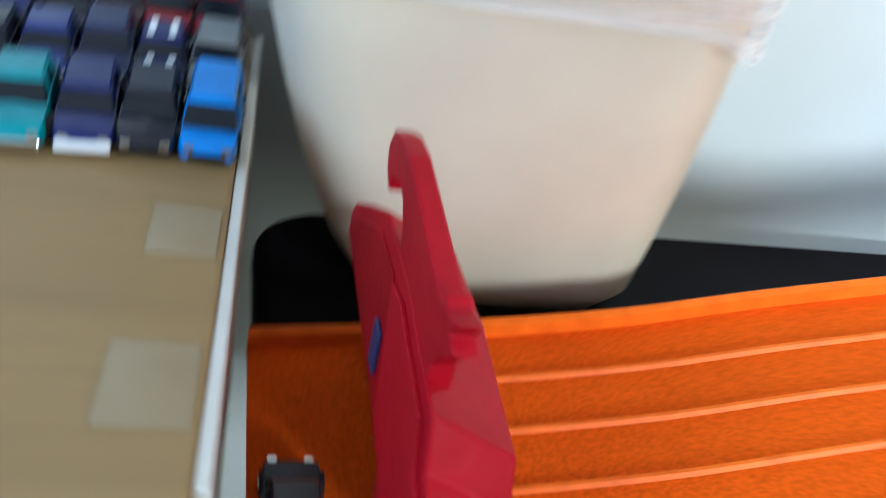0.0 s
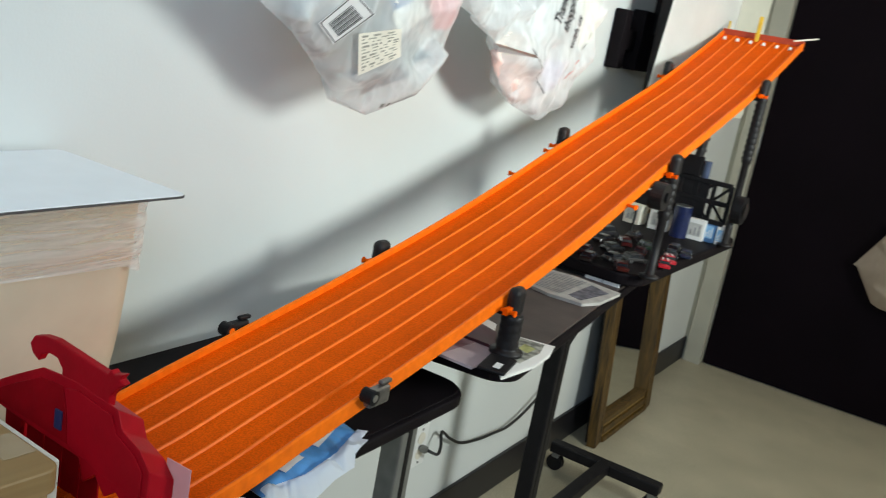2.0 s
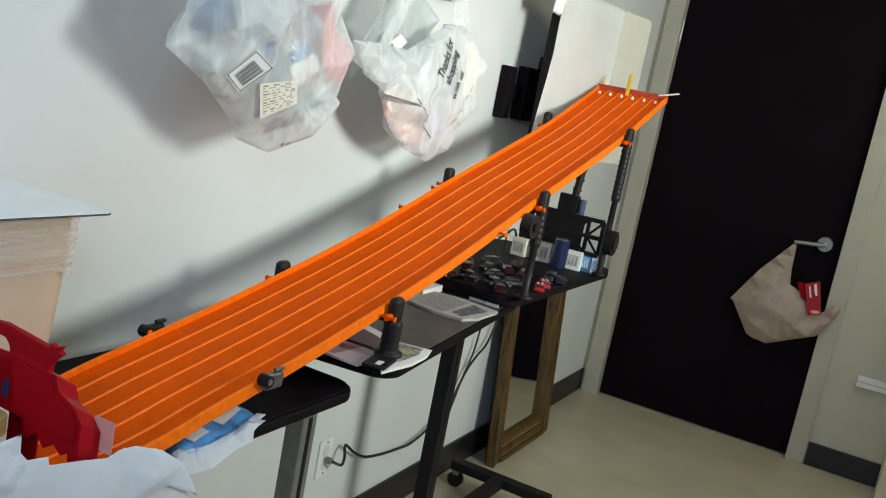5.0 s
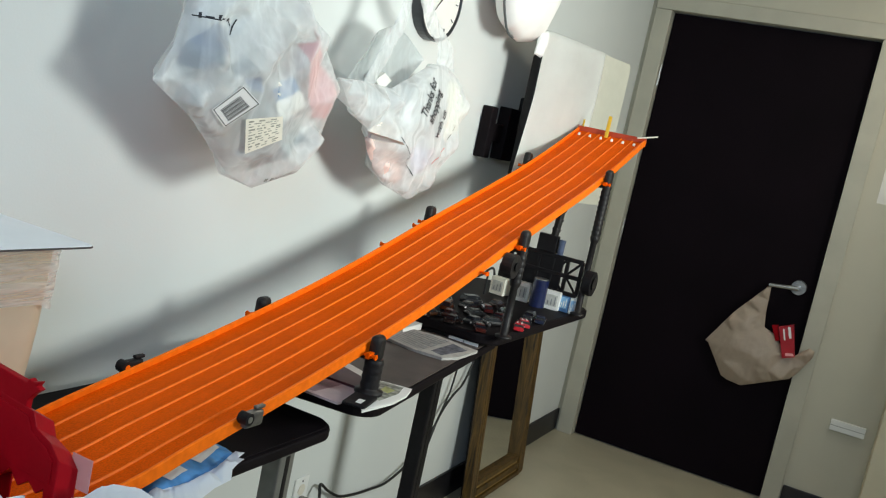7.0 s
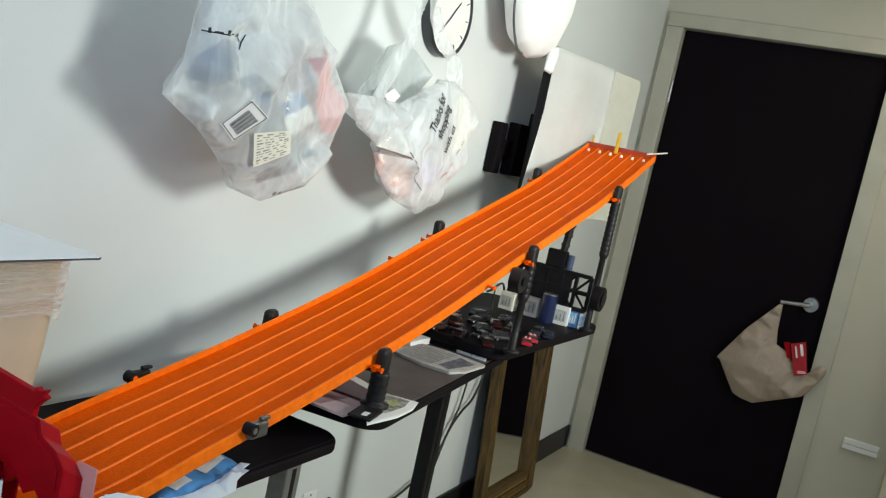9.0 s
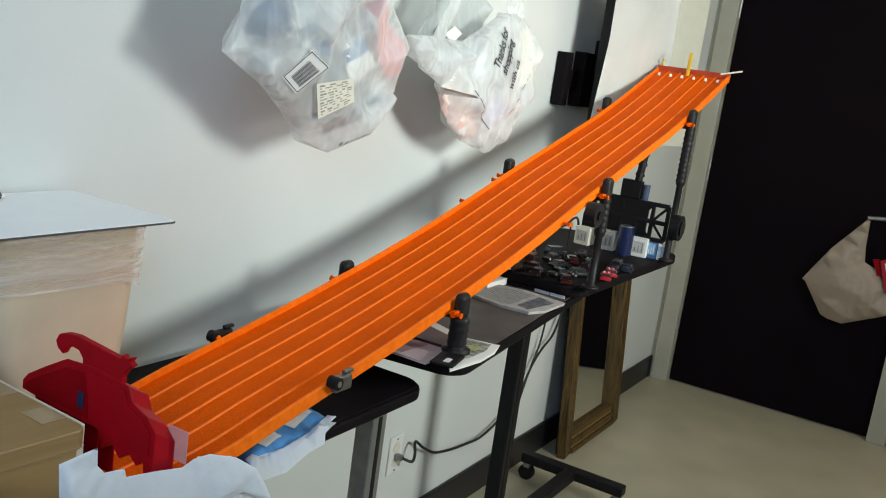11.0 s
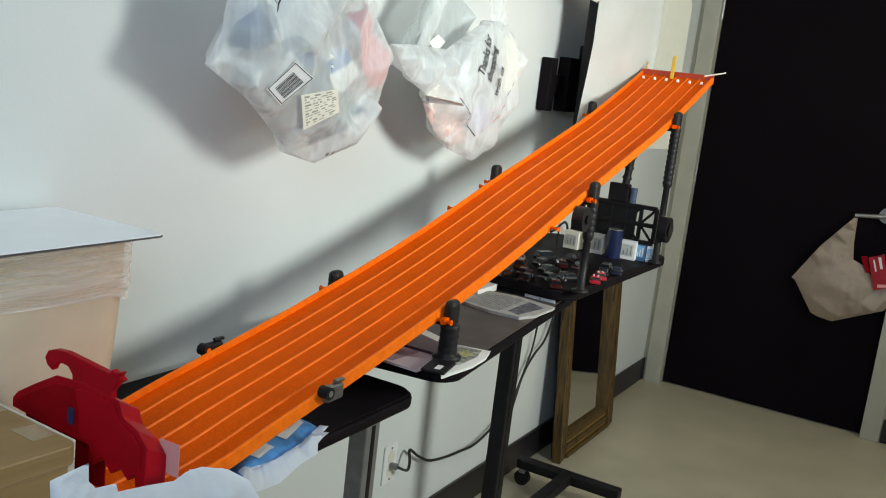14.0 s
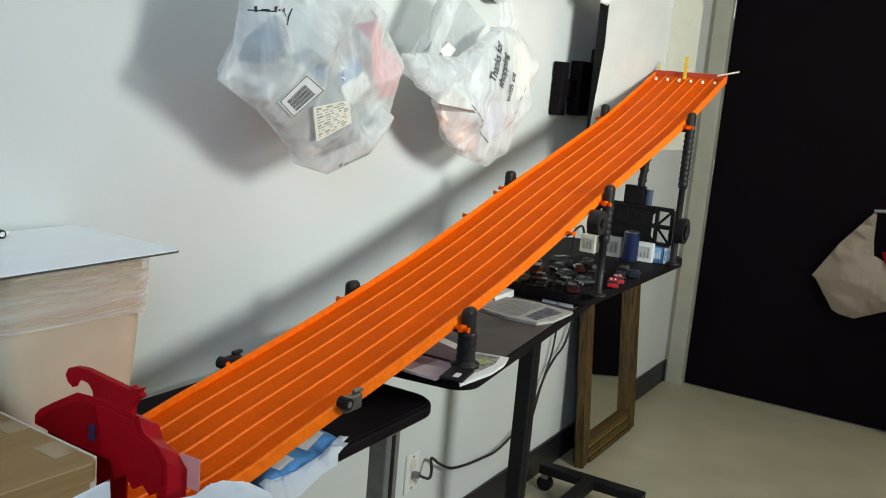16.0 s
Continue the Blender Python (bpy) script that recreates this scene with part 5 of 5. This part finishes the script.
for k in range(12):
    t = radians(30 * k)
    part("hour_mark", rod((0.080 * math.sin(t), -0.0284, 0.080 * math.cos(t)), (0.093 * math.sin(t), -0.0284, 0.093 * math.cos(t)), 0.0014, seg=6), M_RIM, clock)
part("hour_hand", rod((0, -0.030, 0), (0.034, -0.030, 0.038), 0.0018, 0.0010, 6), M_RIM, clock)
part("minute_hand", rod((0, -0.031, 0), (-0.050, -0.031, -0.055), 0.0016, 0.0008, 6), M_RIM, clock)
settled(clock, Matrix.Scale(1.06, 4))

# ---- leaning mirror ----
mirror = thing("floor_mirror", (-1.012, -0.100, 0.0), "framed mirror with aged wood moulding leaning on the wall", "mirror")
lean = Matrix.Rotation(radians(-4.5), 4, "X")
MW, MH = 0.289, 0.83


def leaned(bm):
    bmesh.ops.transform(bm, matrix=lean, verts=bm.verts)
    return bm


m_glass = bpy.data.materials.new("mirror_glass")
m_glass.use_nodes = True
g = m_glass.node_tree.nodes["Principled BSDF"]
g.inputs["Metallic"].default_value, g.inputs["Roughness"].default_value, g.inputs["Base Color"].default_value = 1.0, 0.02, (0.82, 0.84, 0.82, 1)
part("mirror_glass", leaned(box(-MW + 0.06, MW - 0.06, 0.008, 0.012, 0.06, MH - 0.06)), m_glass, mirror, "silvered mirror glass")
part("backing", leaned(box(-MW + 0.01, MW - 0.01, 0.0125, 0.02, 0.01, MH - 0.01)), M_BLACK, mirror)


M_GILT = wood("worn_gilt_bead", (0.06, 0.034, 0.005), (0.36, 0.22, 0.050), "Z", 9, 0.42)
STEPS = ((0.0, 0.22, 0.022, 0), (0.22, 0.34, 0.014, 1), (0.34, 0.62, 0.018, 0), (0.62, 0.76, 0.012, 1), (0.76, 1.0, 0.015, 0))


def moulding(x0, x1, z0, z1, upright, gilt):
    """The stepped bars of one frame side: plain steps, or the gilt beads between them."""
    bm = bmesh.new()
    for a, b, d, bead in STEPS:
        if bead != gilt:
            continue
        if upright:
            w = x1 - x0
            box(x0 + w * a, x0 + w * b, -d, 0.012, z0, z1, 0.002, 1, bm=bm)
        else:
            w = z1 - z0
            box(x0, x1, -d, 0.012, z0 + w * a, z0 + w * b, 0.002, 1, bm=bm)
    return leaned(bm)


for nm, x0, x1, z0, z1, upright in (("frame_side", -MW, -MW + 0.075, 0, MH, True), ("frame_side", MW - 0.075, MW, 0, MH, True), ("frame_rail", -MW + 0.0752, MW - 0.0752, 0.0, 0.085, False), ("frame_rail", -MW + 0.0752, MW - 0.0752, MH - 0.075, MH, False)):
    side = part(nm, moulding(x0, x1, z0, z1, upright, 0), M_MIRRORWOOD, mirror)
    part("gilt_bead", moulding(x0, x1, z0, z1, upright, 1), M_GILT, side, "worn gilt beading")

# ---- outlet and cables ----
outlet = thing("wall_outlet", (-2.321, 0, 0.300), "white wall outlet plate with a plug in it", "outlet")
part("cover_plate", box(-0.032, 0.032, -0.006, 0.0, -0.057, 0.057, 0.003), M_WHITE, outlet)
for z in (-0.02, 0.022):
    part("socket", rod((0, -0.0061, z), (0, -0.0075, z), 0.016, seg=20), M_CREAM, outlet)
for z in (-0.045, 0.047):
    part("screw", rod((0, -0.006, z), (0, -0.0078, z), 0.003, seg=8), M_GREY_STEEL, outlet)
cable = thing("power_cable", (0, 0, 0), "black power cable looping from the outlet to the tables", "cable")
part("plug", box(-2.330, -2.314, -0.030, -0.0078, 0.289, 0.306, 0.004), M_GREY_STEEL, cable)
part("cord", tube([(-2.321, -0.030, 0.298), (-2.300, -0.048, 0.288), (-2.275, -0.040, 0.300), (-2.250, -0.022, 0.324), (-2.20, -0.022, 0.290), (-2.130, -0.022, 0.254), (-2.040, -0.022, 0.234), (-1.940, -0.022, 0.222), (-1.833, -0.022, 0.216), (-1.70, -0.022, 0.246), (-1.587, -0.022, 0.300), (-1.508, -0.022, 0.393), (-1.440, -0.022, 0.440), (-1.362, -0.022, 0.480), (-1.30, -0.022, 0.600), (-1.28, -0.022, 0.78), (-1.34, -0.03, 0.90), (-1.46, -0.04, 0.890), (-1.52, -0.05, 0.8895)], 0.0042), M_CABLE, cable, smooth=True)
part("cord", tube([(-1.42, -0.020, 0.82), (-1.44, -0.020, 0.62), (-1.462, -0.018, 0.466), (-1.515, -0.018, 0.375), (-1.56, -0.018, 0.28), (-1.61, -0.018, 0.17), (-1.65, -0.02, 0.112)], 0.0036), M_CABLE, cable, smooth=True)

# ---- notice and wall plate by the door ----
tagged(part("paper_notice", box(-0.0016, -0.0004, -1.370, -1.158, 1.422, 1.688), M_PAPER), "plain white paper notice taped by the door", "notice")
plate = thing("wall_raceway", (0, -1.288, 0.440), "small white cover box low on the wall", "cover box")
part("cover", box(-0.020, 0.0, -0.072, 0.072, -0.024, 0.024, 0.003), M_WHITE, plate)
part("cover_seam", box(-0.0208, -0.0202, -0.070, 0.070, -0.001, 0.001), M_GREY_STEEL, plate)

# ---- papers on the middle table ----


TO_TABLE = plan_map(1.0384, 0.0429, -0.1351, 0.0071, 1.0019, -0.0318, 0.018)


def text_rows(corners, rows, seed):
    """Small bars of set type, row by row, over a four-cornered field."""
    (x0, y0), (x1, y1), (x2, y2), (x3, y3) = corners
    rnd, out = random.Random(seed), []

    def at(u, w):
        return (x0 + (x1 - x0) * u) * (1 - w) + (x3 + (x2 - x3) * u) * w, (y0 + (y1 - y0) * u) * (1 - w) + (y3 + (y2 - y3) * u) * w

    for k in range(rows):
        v, u = (k + 0.2) / rows, 0.03
        while u < 0.93:
            e = min(u + rnd.uniform(0.10, 0.34), 0.97)
            out.append([at(u, v), at(e, v), at(e, v + 0.5 / rows), at(u, v + 0.5 / rows)])
            u = e + rnd.uniform(0.02, 0.07)
    return out


def paper(name, pts, z, thick, material, label, category, prints=()):
    """A flat stack of pages with its printed fields."""
    t = thing(name, (0, 0, 0), label, category)
    part("paper_block", prism(pts, z, z + thick), material, t)
    part("top_page", prism([(x + 0.002 * math.sin(9 * k), y + 0.002 * math.cos(7 * k)) for k, (x, y) in enumerate(pts)], z + thick + 0.0002, z + thick + 0.0006), material, t)
    for k, (what, field, ink) in enumerate(prints):
        part(what, prism(field, z + thick + 0.0008 + 0.00002 * k, z + thick + 0.0011 + 0.00002 * k), ink, t)
    return settled(t, TO_TABLE)


M_NEWS = mat("newsprint", (0.40, 0.38, 0.35), 0.8, vary=0.16, scale=45)
M_GREYINK = mat("grey_print", (0.25, 0.25, 0.25), 0.7, vary=0.2, scale=60)
M_PHOTO = mat("dark_grey_photo", (0.11, 0.11, 0.13), 0.6, vary=0.75, scale=70)
M_PAGE_PINK = mat("pinkish_page", (0.66, 0.52, 0.52), 0.6, vary=0.14, scale=22)
M_COVER = mat("dark_red_cover", (0.055, 0.012, 0.018), 0.4, vary=0.4, scale=40)
M_PICTURE = mat("grey_green_picture", (0.26, 0.26, 0.22), 0.6, vary=0.8, scale=75)
M_GREEN = mat("green_yellow_print", (0.38, 0.38, 0.14), 0.6, vary=0.4, scale=60)
M_FAINT = mat("faint_pink_print", (0.42, 0.26, 0.28), 0.6, vary=0.3, scale=60)
paper("magazine", [(-2.759, -0.403), (-2.688, -0.404), (-2.654, -0.388), (-2.654, -0.313), (-2.760, -0.300)], 0.8302, 0.004, M_PAGE_PINK, "white and pink magazine page under the track", "magazine", [("print_field", [(-2.750, -0.345), (-2.665, -0.352), (-2.662, -0.320), (-2.752, -0.312)], M_FAINT)])
paper("magazine", [(-2.589, -0.344), (-2.555, -0.328), (-2.535, -0.274), (-2.600, -0.282)], 0.8302, 0.004, M_PAPER, "white page sticking out behind a dark magazine", "magazine")
paper("magazine", [(-2.664, -0.388), (-2.602, -0.352), (-2.579, -0.285), (-2.640, -0.255), (-2.668, -0.305)], 0.8348, 0.005, M_COVER, "dark red covered magazine lying under the track", "magazine")
paper("magazine", [(-2.764, -0.458), (-2.673, -0.468), (-2.609, -0.462), (-2.568, -0.449), (-2.585, -0.376), (-2.700, -0.412)], 0.8348, 0.0046, M_PAPER, "open white magazine with a grey and yellow picture", "magazine",
      [("picture_field", [(-2.690, -0.449), (-2.620, -0.449), (-2.578, -0.436), (-2.589, -0.388), (-2.690, -0.417)], M_PICTURE), ("picture_field", [(-2.640, -0.436), (-2.610, -0.436), (-2.606, -0.412), (-2.634, -0.416)], M_GREEN), ("picture_field", [(-2.668, -0.430), (-2.652, -0.434), (-2.648, -0.424), (-2.664, -0.420)], M_PAPER)])
paper("newspaper", [(-2.291, -0.298), (-2.283, -0.370), (-2.235, -0.389), (-2.127, -0.389), (-2.108, -0.273), (-2.134, -0.182), (-2.274, -0.214)], 0.8302, 0.006, M_NEWS, "folded grey newspaper with a dark photo", "newspaper",
      [("photo_field", [(-2.258, -0.327), (-2.267, -0.360), (-2.159, -0.376), (-2.139, -0.327)], M_PHOTO)] + [("print_line", q, M_GREYINK) for q in text_rows([(-2.270, -0.222), (-2.140, -0.195), (-2.125, -0.315), (-2.280, -0.315)], 14, 3)])
pad = thing("note_pad", (0, 0, 0), "thick white note pad behind the newspaper", "note pad")
part("pad_block", prism([(-2.19, -0.208), (-2.085, -0.206), (-2.05, -0.165), (-2.15, -0.158)], 0.8302, 0.846, 0.001), M_PAPER, pad)
part("pad_cover", prism([(-2.192, -0.209), (-2.084, -0.207), (-2.049, -0.164), (-2.151, -0.157)], 0.8462, 0.8474), M_WHITE, pad)
settled(pad, TO_TABLE)
wallet = thing("black_wallet", (-2.990, -0.486, 0.8592), "small black wallet with a white tag", "wallet", rz=12)
part("wallet_body", box(-0.038, 0.034, -0.020, 0.024, 0.0, 0.005, 0.002), M_BLACK, wallet)
part("tag", box(-0.026, -0.002, -0.008, 0.003, 0.0052, 0.0056), M_WHITE, wallet, "white paper tag")

# ---- boxes on the far table ----
M_PALE = mat("pale_grey_panel", (0.52, 0.51, 0.46), 0.6, vary=0.15, scale=60)
PACKS = "small cartons under the lattice"
for x, y, w, d, h, rz, material, label, bmat in (
    (-1.505, -0.235, 0.050, 0.055, 0.060, 8, M_CARTON, "off-white carton with grey print on the far table", M_PALE),
    (-1.515, -0.165, 0.045, 0.050, 0.055, -6, M_CARTON_CREAM, "cream carton on the far table", M_PALE),
    (-1.505, -0.338, 0.020, 0.050, 0.058, 4, M_CARTON, "white boxed toy with a grey panel", M_PALE),
    (-1.480, -0.372, 0.030, 0.032, 0.058, 2, M_BLUE_DARK, "blue boxed toy on the far table", M_SKY),
    (-1.475, -0.398, 0.030, 0.020, 0.052, 10, M_CARTON, "white and blue carton at the table's edge", M_SKY),
    (-1.420, -0.285, 0.040, 0.040, 0.075, 0, M_BLUE_DARK, "dark blue carton behind the lattice", M_SKY),
):
    c = thing("small_carton", (1.0699 * x + 0.0519 * y - 0.0789, 0.0104 * x + 1.0097 * y - 0.0266, 0.8852), label, "carton", PACKS, rz=rz)
    part("carton_body", box(-w / 2, w / 2, -d / 2, d / 2, 0, h, 0.0015), material, c)
    part("print_panel", box(-w / 2 - 0.0008, -w / 2 + 0.0006, -d * 0.36, d * 0.36, h * 0.2, h * 0.8), bmat, c)
    for k in range(3):
        part("writing_bar", box(-w / 2 - 0.0014, -w / 2 - 0.0009, d * (0.22 * k - 0.27), d * (0.22 * k - 0.20), h * 0.26, h * (0.72 - 0.12 * k)), M_PAPER if bmat is M_SKY else M_GREYINK, c)
can = thing("blue_can", (-1.731, -0.345, 0.8852), "dark blue can standing on the far table", "can")
part("can_body", rod((0, 0, 0), (0, 0, 0.085), 0.024, seg=24), paint("blue_can_paint", (0.008, 0.014, 0.06)), can)
part("can_rim", rod((0, 0, 0.0852), (0, 0, 0.088), 0.022, seg=24), M_STEEL, can)

# ---- white bag and packet at the front of the near table ----
M_BAG_WHITE = film_plastic("white_bag_film", (0.86, 0.91, 0.97), 0.04, 0.5, 0.02)
wbag = thing("white_plastic_bag", (0, 0, 0), "smooth white plastic bag hanging on the table edge", "bag")
WOUT = [(-3.575, 0.940), (-3.530, 0.944), (-3.529, 0.923), (-3.520, 0.912), (-3.494, 0.908), (-3.491, 0.897), (-3.452, 0.890), (-3.412, 0.881), (-3.394, 0.886), (-3.369, 0.884), (-3.324, 0.865), (-3.284, 0.836), (-3.263, 0.806), (-3.246, 0.776), (-3.304, 0.810), (-3.382, 0.808), (-3.461, 0.765), (-3.511, 0.710), (-3.560, 0.690)]
part("bag_film", faceted(WOUT, on_north(-0.485), 0.012, 51, (), 0.06, 0.008, 0.0015), M_BAG_WHITE, wbag, smooth=True)
part("bag_back", faceted(WOUT, lambda u, w, d: (u, -0.485 + d, w), 0.006, 52, (), 0.08, 0.002, 0.001), M_BAG_WHITE, wbag, smooth=True)
part("bag_flap", faceted([(-3.381, 0.882), (-3.324, 0.864), (-3.284, 0.835), (-3.263, 0.806), (-3.253, 0.765), (-3.291, 0.730), (-3.401, 0.690), (-3.381, 0.770)], on_north(-0.477), 0.006, 53, (), 0.05, 0.004, 0.001), M_BAG_WHITE, wbag, smooth=True)
settled(wbag, wall_map(1.0262, -0.0097, -0.1415, 0.0040, 0.9936, 0.0180, -0.030))
pk = thing("wipes_packet", (0, 0, 0.786), "crumpled blue and white soft packet under the track", "packet")
film = faceted([(-3.19, -0.25), (-3.02, -0.25), (-2.985, -0.335), (-2.992, -0.376), (-3.075, -0.402), (-3.150, -0.412), (-3.205, -0.398)], lambda u, w, d: (u, w, 0.004 + d), 0.022, 61, (), 0.03, 0.006, 0.0012)
TREE3 = tree_of(film)
part("packet_body", film, mat("blue_film", (0.10, 0.32, 0.66), 0.3, vary=0.3, scale=30), pk, smooth=True)


def laid(corners, tree, lift):
    """A small patch that lies on a surface, seen from above."""
    bm = bmesh.new()
    bm.faces.new([bm.verts.new((x, y, 0.05)) for x, y in corners])
    bmesh.ops.subdivide_edges(bm, edges=bm.edges[:], cuts=4, use_grid_fill=True)
    for v in bm.verts:
        hit = tree.ray_cast(Vector((v.co.x, v.co.y, 0.2)), Vector((0, 0, -1)))[0]
        v.co.z = (hit.z if hit else 0.006) + lift
    return bm


for c in ([(-3.080, -0.375), (-3.010, -0.352), (-3.020, -0.332), (-3.090, -0.355)], [(-3.160, -0.392), (-3.115, -0.382), (-3.122, -0.364), (-3.167, -0.374)]):
    part("label_patch", laid(c, TREE3, 0.0015), M_WHITE, pk, "white label patch")
part("white_flap", faceted([(-3.205, -0.394), (-3.140, -0.405), (-3.070, -0.396), (-2.995, -0.372), (-2.985, -0.384), (-3.010, -0.392), (-3.005, -0.400), (-3.045, -0.410), (-3.060, -0.422), (-3.100, -0.424), (-3.16, -0.434), (-3.215, -0.430)], lambda u, w, d: (u, w, 0.012 + d - max(0.0, -0.406 - w) * 0.7), 0.008, 62, (), 0.022, 0.006, 0.0015), M_BAG_WHITE, pk, "white plastic flap", True)
part("packet_base", prism([(-3.19, -0.274), (-3.02, -0.274), (-2.992, -0.349), (-3.0, -0.384), (-3.075, -0.406), (-3.150, -0.412), (-3.20, -0.400)], -0.0005, 0.004), M_BAG_WHITE, pk)
settled(pk, plan_map(1.0223, 0.0348, -0.1611, 0.0098, 1.0011, -0.0112))
